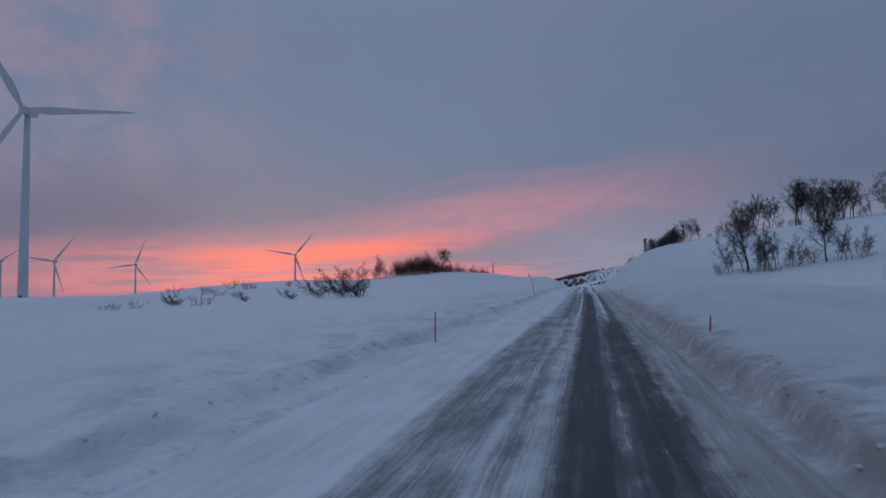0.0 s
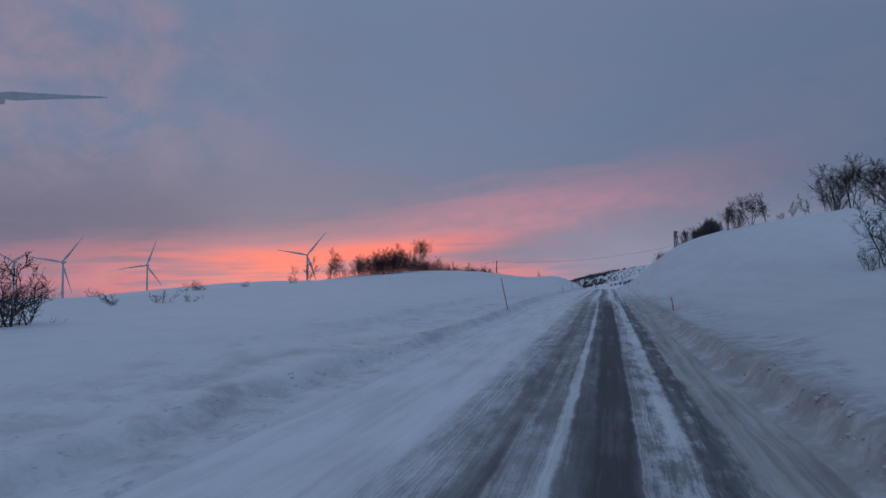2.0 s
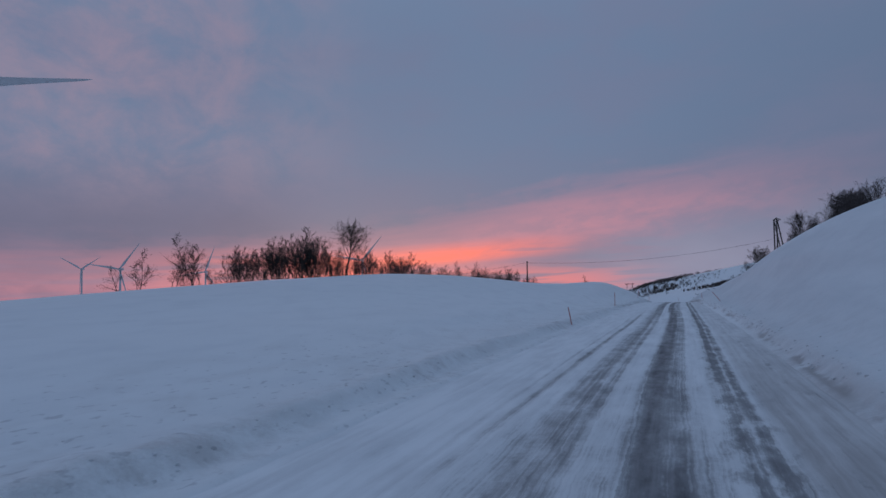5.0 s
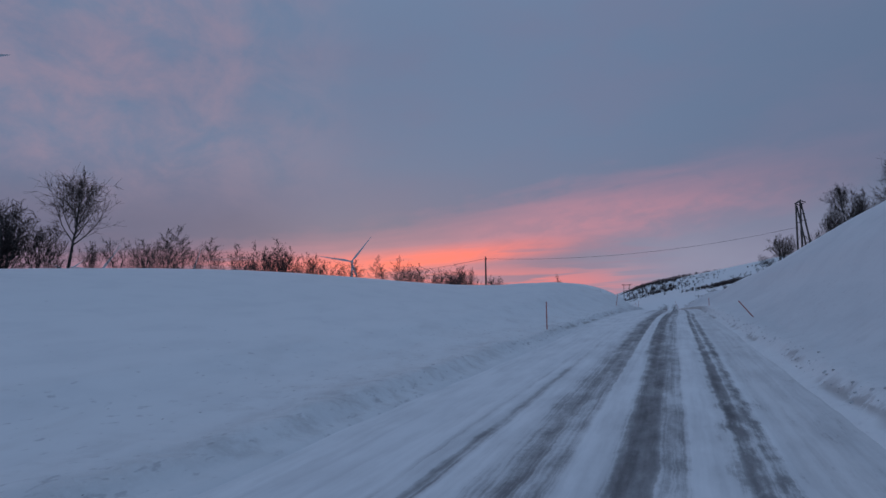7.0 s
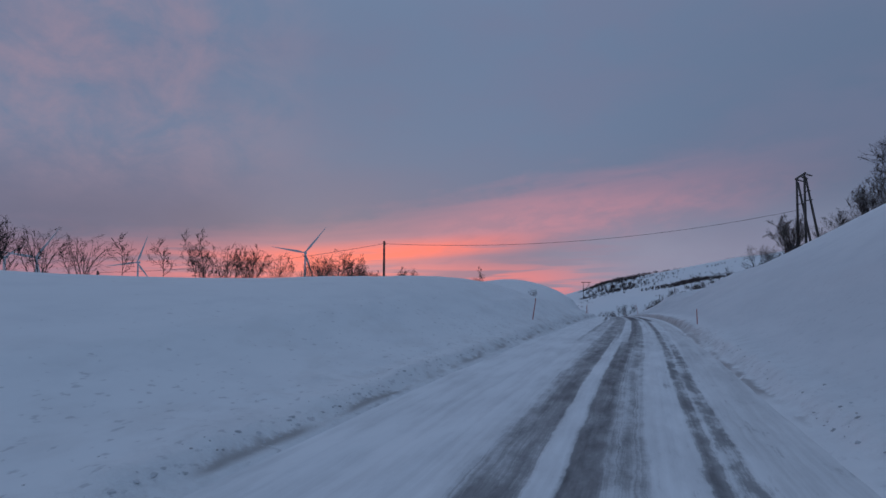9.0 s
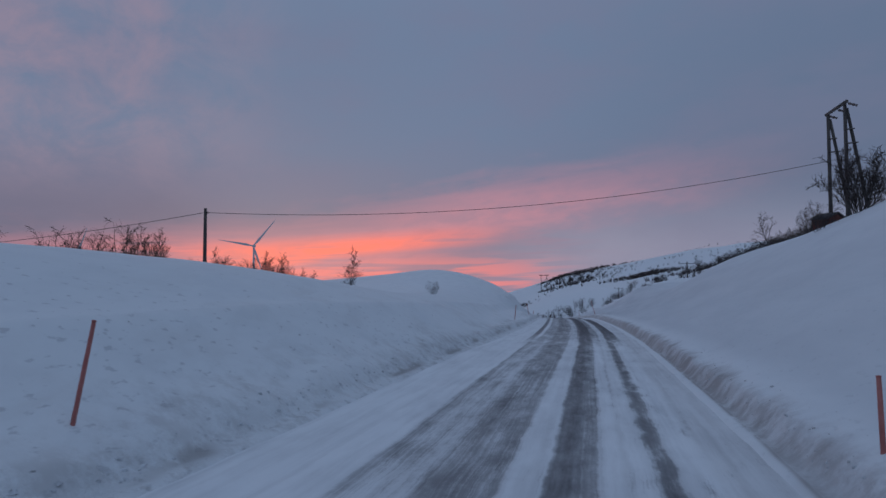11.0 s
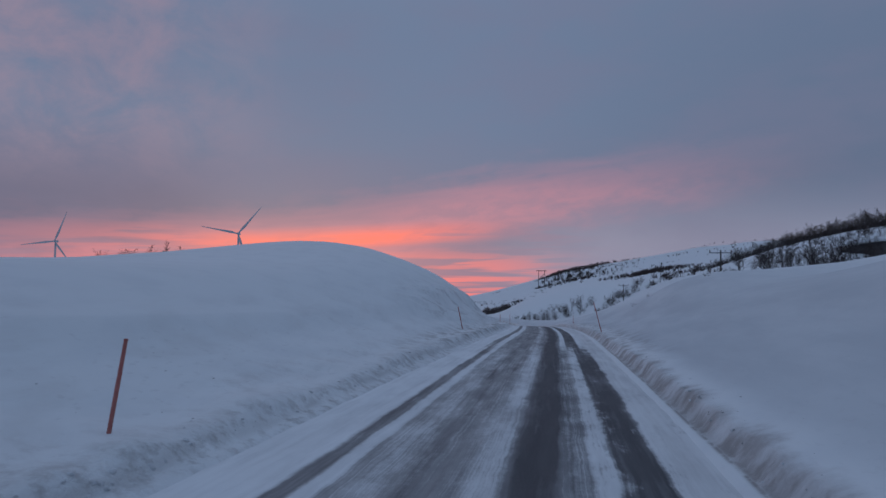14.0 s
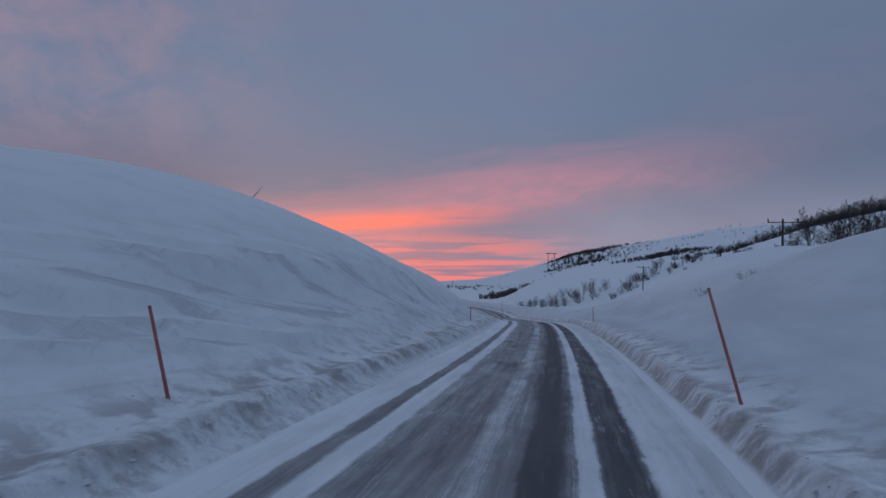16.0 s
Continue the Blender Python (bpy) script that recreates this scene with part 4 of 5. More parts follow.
wire("overhead_cable", (-26.25, 216.7, 9.68), (-58.0, 208.0, 6.2), 0.7, 0.020, "thick black overhead cable dropping towards the moor")


def portal_pole(at, ground, top):
    """Two timber posts with raking struts, rungs and a crossarm with insulators."""
    ob = thing("portal_pole", (*at, ground), "dark timber portal power pole with raking struts on the snowy slope", "power pole", turn=0.0)
    h, side = top - ground, Vector((0.05, -3.4, 0.0))
    posts = [Vector((0, 0, 0)), side]
    for p in posts:
        post = part("post", tube(bmesh.new(), [p + Vector((0, 0, -2.0)), p + Vector((0, 0, h))], [0.16, 0.115], 12), TARRED, ob, "round tarred post")
        for z in (0.9, 1.15):
            part("clamp", tube(bmesh.new(), [p + Vector((0, 0, z)), p + Vector((0, 0, z + 0.07))], [0.175, 0.175], 12), DARK_STEEL, post)
        part("strut", tube(bmesh.new(), [p + Vector((1.9, 0.2, -1.6)), p + Vector((0.12, 0.0, h - 0.35))], [0.15, 0.105], 12), TARRED, ob, "raking tarred strut")
        for z in (h - 1.9, h - 2.9):
            k = (h - z) / h * 1.9
            part("rung", tube(bmesh.new(), [p + Vector((-0.1, -0.12, z)), p + Vector((k + 0.15, -0.12, z + 0.06))], [0.05, 0.05], 8), TARRED, ob)
    d = side.normalized()
    arm = part("crossarm", tube(bmesh.new(), [-0.4 * d + Vector((0, 0, h + 0.06)), side + 0.4 * d + Vector((0, 0, h + 0.06))], [0.12, 0.12], 10), TARRED, ob, "round timber crossarm")
    for f in (-0.25, side.length * 0.5, side.length + 0.25):
        at0 = d * f + Vector((0.12, 0, h - 0.05))
        bm = tube(bmesh.new(), [at0 + Vector((0.12 * k, 0, -0.04 * k)) for k in range(6)], [0.05, 0.11, 0.06, 0.11, 0.06, 0.10], 10)
        part("insulator", bm, PORCELAIN, arm, "dark ribbed insulator")
    bm = tube(bmesh.new(), [(0.1, -0.05, h - 3.9), (0.4, -0.05, h - 3.95), (0.45, -0.06, h - 4.6), (0.16, -0.05, h - 5.4)], [0.025] * 4, 6)
    part("cable_loop", bm, CABLE, ob, "hanging black cable loop")
    return ob


portal_pole((19.9, 226.4), 8.0, 17.05)


def tee_pole(at, top, label, arm_half=1.7):
    foot = Vector((*at, height_at(*at)))
    ob = thing("tee_pole", foot, label, "power pole", "power poles of the valley line", turn=-12)
    h = top - foot.z
    part("post", tube(bmesh.new(), [(0, 0, -0.6), (0, 0, h)], [0.17, 0.13], 10), TARRED, ob)
    arm = part("crossarm", box(bmesh.new(), (-arm_half, -0.06, h - 0.48), (arm_half, 0.06, h - 0.35), 0.02), DARK_STEEL, ob, "dark steel crossarm")
    for x in (0.1 - arm_half, 0.0, arm_half - 0.1):
        part("insulator", tube(bmesh.new(), [(x, 0, h - 0.35), (x, 0, h - 0.2), (x, 0, h - 0.05), (x, 0, h + 0.1)], [0.06, 0.12, 0.07, 0.10], 8), PORCELAIN, arm)
    return ob


tee_pole((14.2, 466.0), 3.0, "timber power pole with a crossarm down in the valley")
tee_pole((25.5, 348.1), 9.7, "timber power pole with a crossarm before the dark scrub", 1.95)


def far_portal(at, top):
    foot = Vector((*at, height_at(*at)))
    ob = thing("pylon", foot, "tall distant twin-post power pylon on the far ridge", "pylon", turn=-10)
    h = top - foot.z
    for x in (-4.0, 4.0):
        part("post", tube(bmesh.new(), [(x, 0, -1), (x, 0, h)], [0.45, 0.35], 8), TARRED, ob)
    part("crossarm", box(bmesh.new(), (-7.0, -0.3, h - 1.2), (7.0, 0.3, h - 0.4), 0.05), DARK_STEEL, ob, "long dark crossarm")
    part("brace", tube(bmesh.new(), [(-4, 0, h * 0.45), (4, 0, h * 0.8)], [0.2, 0.2], 6), TARRED, ob)
    return ob


far_portal((-58.0, 1160.0), 18.5)


# ---- the little shed under the portal pole -----------------------------------------
def shed(at, ground, turn):
    ob = thing("shed", (*at, ground), "small weathered red-brown board shed half buried in snow", "shed", turn=turn)
    w, d, h = 1.75, 1.4, 1.25
    for name, lo, hi in (("wall", (-w / 2, -d / 2, -0.9), (w / 2, -d / 2 + 0.08, h)), ("wall", (-w / 2, d / 2 - 0.08, -0.9), (w / 2, d / 2, h)),
                         ("wall", (-w / 2, -d / 2 + 0.08, -0.9), (-w / 2 + 0.08, d / 2 - 0.08, h)), ("wall", (w / 2 - 0.08, -d / 2 + 0.08, -0.9), (w / 2, d / 2 - 0.08, h))):
        part(name, box(bmesh.new(), lo, hi, 0.01), BOARD, ob)
    bm = bmesh.new()
    got = [bm.verts.new(v) for v in ((-w / 2 + 0.08, -d / 2, h), (w / 2 - 0.08, -d / 2, h), (0, -d / 2, h + 0.42), (-w / 2 + 0.08, -d / 2 + 0.07, h), (w / 2 - 0.08, -d / 2 + 0.07, h), (0, -d / 2 + 0.07, h + 0.42))]
    for f in ((0, 1, 2), (5, 4, 3), (0, 3, 4, 1), (1, 4, 5, 2), (2, 5, 3, 0)):
        bm.faces.new([got[k] for k in f])
    part("gable", bm, BOARD, ob, smooth=False)
    for k in range(14):
        x = -w / 2 + 0.05 + k * (w - 0.1) / 13
        part("batten", box(bmesh.new(), (x - 0.025, -d / 2 - 0.025, -0.9), (x + 0.025, -d / 2 - 0.002, h), 0.004), BOARD, ob)
    for k in range(9):
        y = -d / 2 + 0.1 + k * (d - 0.2) / 8
        part("batten", box(bmesh.new(), (-w / 2 - 0.025, y - 0.025, -0.9), (-w / 2 - 0.002, y + 0.025, h), 0.004), BOARD, ob)
    part("door", box(bmesh.new(), (0.25, -d / 2 - 0.06, -0.4), (0.95, -d / 2 - 0.03, 1.25), 0.01), BOARD, ob, "plain board door")
    part("notice", box(bmesh.new(), (-0.35, -d / 2 - 0.045, 0.75), (-0.1, -d / 2 - 0.03, 1.05)), TURBINE, ob, "small pale notice plate")
    for s in (-1, 1):
        bm = box(bmesh.new(), (0, -d / 2 - 0.2, -0.035), (w / 2 + 0.22, d / 2 + 0.2, 0.035), 0.01)
        slope = math.degrees(math.atan2(0.42, w / 2))
        m = Matrix.Translation((0, 0, h + 0.47)) @ (pose(0, 0, 0, 0, slope, 0) if s > 0 else pose(0, 0, 0, 0, slope, 0).inverted() @ Matrix.Diagonal((-1, 1, 1, 1)))
        bm.transform(m)
        if s < 0:
            bmesh.ops.reverse_faces(bm, faces=bm.faces)
        part("roof", bm, ROOFING, ob, "dark felt roof slope")
    return ob


shed((19.45, 225.6), 7.75, 32)

# ---- bare mountain birches ----------------------------------------------------------
class Wood:
    """Collects tapered limbs for one part of a tree."""

    def __init__(self):
        self.verts, self.faces = [], []

    def limb(self, pts, radii, sides):
        base = len(self.verts)
        for i, p in enumerate(pts):
            axis = (pts[min(i + 1, len(pts) - 1)] - pts[max(i - 1, 0)]).normalized()
            a = axis.cross(Vector((0.31, 0.17, 0.93)))
            a = a.normalized() if a.length > 1e-3 else Vector((1, 0, 0))
            b = axis.cross(a)
            for k in range(sides):
                t = 2 * math.pi * k / sides
                self.verts.append(p + radii[i] * (math.cos(t) * a + math.sin(t) * b))
        for i in range(len(pts) - 1):
            for k in range(sides):
                q = base + i * sides
                self.faces.append((q + k, q + (k + 1) % sides, q + sides + (k + 1) % sides, q + sides + k))
        if sides > 3:
            self.faces.append(tuple(base + (len(pts) - 1) * sides + k for k in range(sides)))


def grow_line(rng, start, way, length, bends, wobble, lift):
    pts, p, d = [start.copy()], start.copy(), way.normalized()
    for _ in range(bends):
        d = (d + Vector((rng.gauss(0, wobble), rng.gauss(0, wobble), rng.gauss(0, wobble) + lift))).normalized()
        p = p + d * (length / bends)
        pts.append(p.copy())
    return pts


def side_way(rng, along, spread):
    turn = rng.uniform(0, 2 * math.pi)
    a = along.orthogonal().normalized()
    b = along.cross(a)
    return (along * math.cos(spread) + (a * math.cos(turn) + b * math.sin(turn)) * math.sin(spread)).normalized()


def birch(name, label, seed, height, stems, fan, lean=(0, 0), limbs=9, twigs=7, fine=4, clear=0.3, thick=0.016, category="tree", droop=0.02, broad=1.0, bulk=1.4, light=False):
    """A leafless birch: stems from one root, limbs on the stems, twigs on the limbs."""
    rng = random.Random(seed)
    stem, branch, twig = [], Wood(), Wood()
    for k in range(stems):
        turn = 2 * math.pi * (k + rng.uniform(-0.3, 0.3)) / stems
        tip = fan * rng.uniform(0.35, 1.0) if stems > 1 else fan * 0.3
        way = Vector((math.cos(turn) * math.sin(tip) + lean[0], math.sin(turn) * math.sin(tip) + lean[1], math.cos(tip)))
        h = height * (rng.uniform(0.68, 1.0) if k else 1.0)
        root = Vector((math.cos(turn), math.sin(turn), 0)) * (0.12 * (stems > 1))
        line = grow_line(rng, root - Vector((0, 0, 0.5)), way, h * 0.95 + 0.5, 9, 0.10, 0.03)
        r0 = thick * h * rng.uniform(0.8, 1.1)
        stem.append(Wood())
        stem[-1].limb(line, [r0 * (1 - 0.88 * i / 9) for i in range(10)], 4 if light else 7)
        for j in range(limbs):
            f = clear + (1 - clear) * (j + rng.random()) / limbs
            i = min(int(f * 9), 8)
            at = line[i].lerp(line[i + 1], f * 9 - i)
            along = (line[i + 1] - line[i]).normalized()
            reach = broad * h * (0.42 * (1.05 - f) + 0.12) * rng.uniform(0.7, 1.25)
            arm = grow_line(rng, at, side_way(rng, along, rng.uniform(0.5, 1.0)), reach, 5, 0.16, 0.09)
            r1 = r0 * (1 - 0.88 * f) * 0.62
            branch.limb(arm, [max(r1 * (1 - 0.8 * q / 5), 0.005 * bulk) for q in range(6)], 3 if light else 5)
            for m in range(twigs):
                g = 0.18 + 0.82 * (m + rng.random()) / twigs
                q = min(int(g * 5), 4)
                spot = arm[q].lerp(arm[q + 1], g * 5 - q)
                go = side_way(rng, (arm[q + 1] - arm[q]).normalized(), rng.uniform(0.4, 0.95))
                length = reach * rng.uniform(0.25, 0.55)
                shoot = grow_line(rng, spot, go, length, 2, 0.2, 0.06 - droop)
                twig.limb(shoot, [0.011 * bulk, 0.008 * bulk, 0.004 * bulk], 3)
                for _ in range(fine):
                    w = rng.randrange(1, 3)
                    go2 = side_way(rng, (shoot[w] - shoot[w - 1]).normalized(), rng.uniform(0.4, 0.9))
                    hair = grow_line(rng, shoot[w], go2, length * rng.uniform(0.4, 0.8), 1, 0.3, 0.03 - droop)
                    twig.limb(hair, [0.007 * bulk, 0.0035 * bulk], 3)
    ob = thing(name, (0, 0, 0), label, category)
    for wood in stem:
        mesh_object("trunk" if stems == 1 else "stem", wood.verts, wood.faces, BARK).parent = ob
    n = len(branch.verts)
    crown = mesh_object("crown", branch.verts + twig.verts, branch.faces + [tuple(i + n for i in f) for f in twig.faces], BARK)
    crown.data.materials.append(TWIG)
    crown.data.polygons.foreach_set("material_index", [0] * len(branch.faces) + [1] * len(twig.faces))
    crown.parent = ob
    tagged(crown, "leafless crown of dark limbs and fine twigs", kind="stuff")
    return ob


TALL = birch("birch_tree", "tall bare birch with an open forked crown on the snow ridge", 11, 5.6, 1, 0.45, (0.08, 0.0), 24, 12, 5, 0.38, 0.021, broad=1.3)
PAIR = birch("birch_tree", "slim bare birch standing on the snow", 23, 4.4, 2, 0.26, (0.05, 0.05), 13, 8, 4, 0.24, 0.012, broad=0.72, bulk=1.1)
DENSE = birch("birch_thicket", "dense dark thicket of bare birch stems", 37, 4.2, 9, 0.45, (0, 0), 9, 7, 1, 0.12, 0.012, "thicket", bulk=1.65)
ROUND = birch("birch_tree", "bare birch with a dense rounded crown on the skyline", 31, 5.6, 3, 0.36, (0, 0), 15, 9, 4, 0.36, 0.014)
SPREAD = birch("birch_shrub", "spreading bare birch shrub in the snow", 41, 3.2, 6, 0.75, (0, 0), 7, 7, 1, 0.15, 0.012, "shrub", bulk=1.1)
SWEPT = birch("birch_shrub", "wind-swept bare shrub bent over the snow", 53, 2.4, 4, 0.5, (0.75, 0.1), 8, 8, 4, 0.15, 0.012, "shrub", bulk=0.9)
SMALL = birch("willow_shrub", "small bare shrub poking out of the snow", 67, 1.4, 6, 0.7, (0.1, 0), 5, 5, 2, 0.15, 0.013, "shrub", bulk=1.0)
SLIM = birch("birch_sapling", "slender bare birch sapling", 71, 3.4, 1, 0.2, (0.05, 0), 14, 6, 3, 0.2, 0.010, "sapling")
CROOK = birch("birch_tree", "crooked bare birch leaning from the snowy slope", 83, 3.6, 1, 0.6, (-0.5, 0.0), 9, 7, 4, 0.22, 0.022, broad=1.25)
FAR_STEMS = birch("birch_tree", "distant bare birch with several dark upright stems", 91, 5.0, 5, 0.34, (0, 0), 7, 4, 0, 0.2, 0.013, bulk=3.0, light=True)
FAR_CROWN = birch("birch_tree", "distant bare birch with a dark rounded crown", 93, 5.0, 4, 0.42, (0, 0), 8, 4, 0, 0.26, 0.013, bulk=3.1, light=True)
FAR_BUSH = birch("birch_thicket", "distant low thicket of bare birch", 97, 3.2, 9, 0.6, (0, 0), 4, 4, 0, 0.12, 0.013, "thicket", bulk=2.5, light=True)
KINDS = {"F": FAR_STEMS, "G": FAR_CROWN, "H": FAR_BUSH, "T": TALL, "P": PAIR, "D": DENSE, "B": ROUND, "S": SPREAD, "W": SWEPT, "s": SMALL, "l": SLIM, "C": CROOK}
FULL = {"F": 5.0, "G": 5.0, "H": 3.2, "T": 5.6, "P": 4.4, "D": 4.2, "B": 5.6, "S": 3.2, "W": 2.4, "s": 1.4, "l": 3.4, "C": 3.6}
placed = set()
plant_rng = random.Random(5)


def plant(kind, x, y, height, group, turn=None, sink=0.0):
    m = pose(x, y, height_at(x, y) - sink, 0, 0, plant_rng.uniform(0, 360) if turn is None else turn)
    size = height / FULL[kind] * 1.03
    wide = size * plant_rng.uniform(0.92, 1.12)
    m = m @ Matrix.Diagonal((wide, wide, size, 1))
    first_of = KINDS[kind]
    if kind not in placed:
        placed.add(kind)
        first_of.matrix_world = m
        ob = first_of
    else:
        ob = copy_thing(first_of, m)
        ob.matrix_basis = m
    tagged(ob, group=group)
    return ob


def row(text, group, sink=0.0, taller=0.0):
    for item in text.split(";"):
        kind, x, y, h, *turn = item.split()
        plant(kind, float(x), float(y), float(h) + taller, group, float(turn[0]) if turn else None, sink)


# the near moor west of the road
row("W -14.9 47.9 3.1 180; S -15.4 48.1 2.0; W -16.1 47.8 2.2 175; W -17.8 47.6 2.0 170; W -18.3 43.7 1.1 185; W -20.6 41.6 1.0 190; s -21.5 37.5 0.8; W -24 39.5 1.2 180; W -25.4 41 0.9 170; s -27.4 40 0.7; s -27 37.3 0.5; s -29 39 0.5; s -31 43 0.5;"
    "s -22.0 64.6 0.8; s -21.2 66.0 0.55; W -22.5 61.6 0.9 180; s -34 66 0.8; s -38 70 0.9; s -44 78 1.2; s -65.0 105.0 1.6; s -61.0 108.0 1.3", "shrubs on the moor")
# scrub on the low rise behind the moor
row("S -78 160 2.2; S -84 168 2.4; s -92 176 1.4; S -70 163 2.0; S -62 168 2.2; s -55 172 1.5; S -98 190 2.2; s -104 196 1.6", "scrub on the low rise")
# wood on the western ridge
row("T -26.8 136.4 4.6; D -27.8 135.8 3.1; S -27.1 136.0 1.7; D -26.1 137.2 1.9; D -29.0 134.6 4.3; D -30.2 135.6 4.2; D -31.6 134.2 3.7; D -32.8 132.6 3.3; D -33.6 131.8 3.4; P -30.8 131.6 4.2; l -29.4 133.0 4.6; S -34.8 130.2 2.2;"
    "S -35.8 129.6 2.0; P -35.6 127.4 4.6; P -37.4 126.6 4.3; P -40.2 126.0 3.9; C -41.8 125.6 2.6 10; l -34.0 130.6 3.0; S -25.6 138.4 2.2; l -24.4 140.8 2.4; S -23.8 142.4 1.8; l -36.8 128.4 3.8; D -32.2 133.4 4.2; D -34.3 131.2 3.6; D -30.6 134.8 4.4; S -37.6 128.6 2.4; S -24.9 139.6 2.0", "wood on the western ridge", 0.1, -0.3)
row("S -30.2 148 2.0; l -31 150.4 2.6; S -33.5 152.6 2.2; S -36.5 153.6 2.5; l -38.2 155.2 2.8; S -40 156.4 2.3; l -34 157.6 2.6; S -31.2 158.8 1.8; l -29.2 160.2 2.6; s -28.2 162.4 1.5;"
    "D -33.2 167.6 3.0; D -35.0 168.8 3.2; S -36.6 167 2.8; D -31.6 169.8 2.6; S -30.4 171.6 2.4; l -37.8 166.2 3.2; l -39.4 165.4 3.1; S -41.2 164.2 2.8; P -34.0 165.6 3.3; S -29.2 173.4 2.2", "thicket along the western ridge", 0.1, 0.6)
row("l -31 179 2.0; l -29.6 181.4 1.9; P -27.6 183.4 2.9; s -28.4 186.2 1.6; S -29.6 189.2 2.5; D -28.4 190.6 2.4; S -26.6 192.4 2.2; S -24.8 194.6 2.1; P -31.2 188 3.0; s -23.4 198.2 1.5;"
    "S -27.4 203.4 2.0; S -29.7 211.6 3.0; D -28.2 212.8 2.7; S -31.4 210.4 2.3; s -25.4 207 1.4", "scrub by the cable pole", 0.1, 0.9)
row("D -29.1 234.8 3.5; S -28.4 235.4 2.2; D -38.9 242.0 3.6; P -38.2 242.6 4.2; S -39.6 237.3 3.0; D -40.4 252.1 3.4; P -39.4 231.4 3.5; S -40.4 231.8 2.2; S -32.5 228.4 2.1; D -27.7 232.6 1.7; S -22.5 228.3 1.1; l -23.4 229.0 0.9; P -15.2 218 3.2; S -15.6 218.6 0.7; S -9.0 218.4 0.75; S -47.7 281.0 1.2;"
    "S -52.6 289 2.0; S -54.6 291 2.0; P -50.4 292.6 2.9; l -52.2 292.4 2.2; l -47.6 291.8 1.9; S -55.8 288.4 1.8", "birches beyond the western ridge", 0.05, 0.3)
# thin wood on the eastern bench and slope
row("P 12.9 67.0 2.8; P 13.6 68.0 3.6; P 14.8 67.6 4.4; T 15.2 68.4 4.8; P 15.7 67.2 4.2; P 16.5 68.2 4.6; P 17.1 67.4 4.2; P 18.2 67.8 3.2; S 18.9 67.2 2.2; P 19.5 68 2.6; S 20.3 67.6 2.2; T 21.4 67.2 4.0; P 22.2 66.8 3.4; P 23.0 66.4 3.6; S 24.0 66.2 2.4; P 24.8 67.2 2.8; S 12.2 66.2 1.6; l 15.4 66.6 3.4; l 18.0 69.4 3.2; s 14.6 66.2 1.0; s 16.8 66.0 1.0; S 16.2 66.6 1.6", "birches on the eastern bench", 0.0, -0.35)
row("B 23.6 108.6 5.6; B 25.4 109.6 6.2; D 24.4 110.4 3.6; P 22.6 107.6 4.2; B 27.2 108.4 5.4; S 28.8 110.0 2.8; P 21.6 110.4 3.4; S 29.8 108 2.4; B 31.2 108.8 6.8; B 33.0 107.4 6.2; B 34.6 108.8 7.2; B 36.4 107.4 6.8; D 33.8 109.6 4.6; T 30.4 107.6 7.0; D 36.0 109.4 4.8; B 38.2 108.8 6.6; P 40.0 107.6 4.8;"
    "B 42.8 108.4 6.6; B 44.8 107 6.2; D 43.6 109 4.2; B 14.6 115 4.2; D 15.8 116 3.6; B 17.0 115 4.6; P 18.4 114.4 4.2; S 19.8 114 2.0; S 13.2 118.4 2.2; P 20.6 112.4 2.8; B 47.4 106.4 6.6; B 49.6 105 6.2; S 29.6 103 2.4; S 39.6 109.6 2.6", "wood along the eastern skyline", 0.15, -1.0)
row("S 12.2 124 1.5; S 13.0 129 1.6; S 13.6 134 1.7; S 14.4 139.4 1.8; D 16.2 146 2.4; D 17.0 151 2.6; D 17.8 156.4 2.9; D 18.8 161 3.1; D 19.8 165.6 3.3; S 18.4 168.6 2.6; D 20.8 170 3.6; D 22.2 174.4 3.8; S 21.2 178 2.8; D 23.4 180 3.6; P 19.4 172.6 4.0;"
    "D 18.9 194.2 3.2; T 19.3 193 4.0; D 20.8 195.2 4.0; S 19.7 201 2.8; D 20.0 203 3.3; S 21.4 204.2 2.8; D 22.6 199.4 3.6; S 18.6 206.2 2.2; S 20.2 209 2.4; S 19.2 213.4 1.9; D 24.4 196.6 4.2; T 23.2 191.8 5.0", "scrub up the eastern slope", 0.1)
row("D 18.2 233.6 1.9; S 19.4 236 2.2; S 17.2 236.8 1.8; S 16.0 238.8 1.6; S 14.6 233.8 1.3; S 13.2 232 1.2;  S 20.8 231.6 2.4; W 17.4 223.5 1.3 180; D 14.6 205.0 3.2; D 15.5 208.2 3.4; S 13.2 206.6 1.7; S 14.0 211.5 1.5; W 18.6 221.8 1.2 170; S 17.9 225.0 1.4; s 17.4 221.4 0.7; s 18.4 219.6 0.8; s 19.8 218 0.8; S 17 229.8 1.6; s 16.2 227 0.7", "scrub round the portal pole", 0.05)
plant("C", 14.96, 223.0, 2.8, "scrub round the portal pole", 0, 0.8)
row("s 7.4 278.7 0.45; s 8.0 279.4 0.35; s 9.6 262.0 0.4; s 6.6 286.0 0.5", "twigs on the eastern bank")

# birches behind the spur
spur = random.Random(33)
for k in range(60):
    a, b = spur.uniform(2, 78), spur.uniform(2, 17)
    plant(spur.choice("FGPFGl"), 25 + 0.555 * a + 0.832 * b, 345 + 0.832 * a - 0.555 * b, spur.uniform(3.4, 6.6), "birches behind the spur", sink=0.15)
for k in range(9):
    a, b = spur.uniform(-14, 6), spur.uniform(-3, 4)
    plant("s", 25 + 0.555 * a + 0.832 * b, 345 + 0.832 * a - 0.555 * b, spur.uniform(0.7, 1.5), "birches behind the spur", sink=0.05)

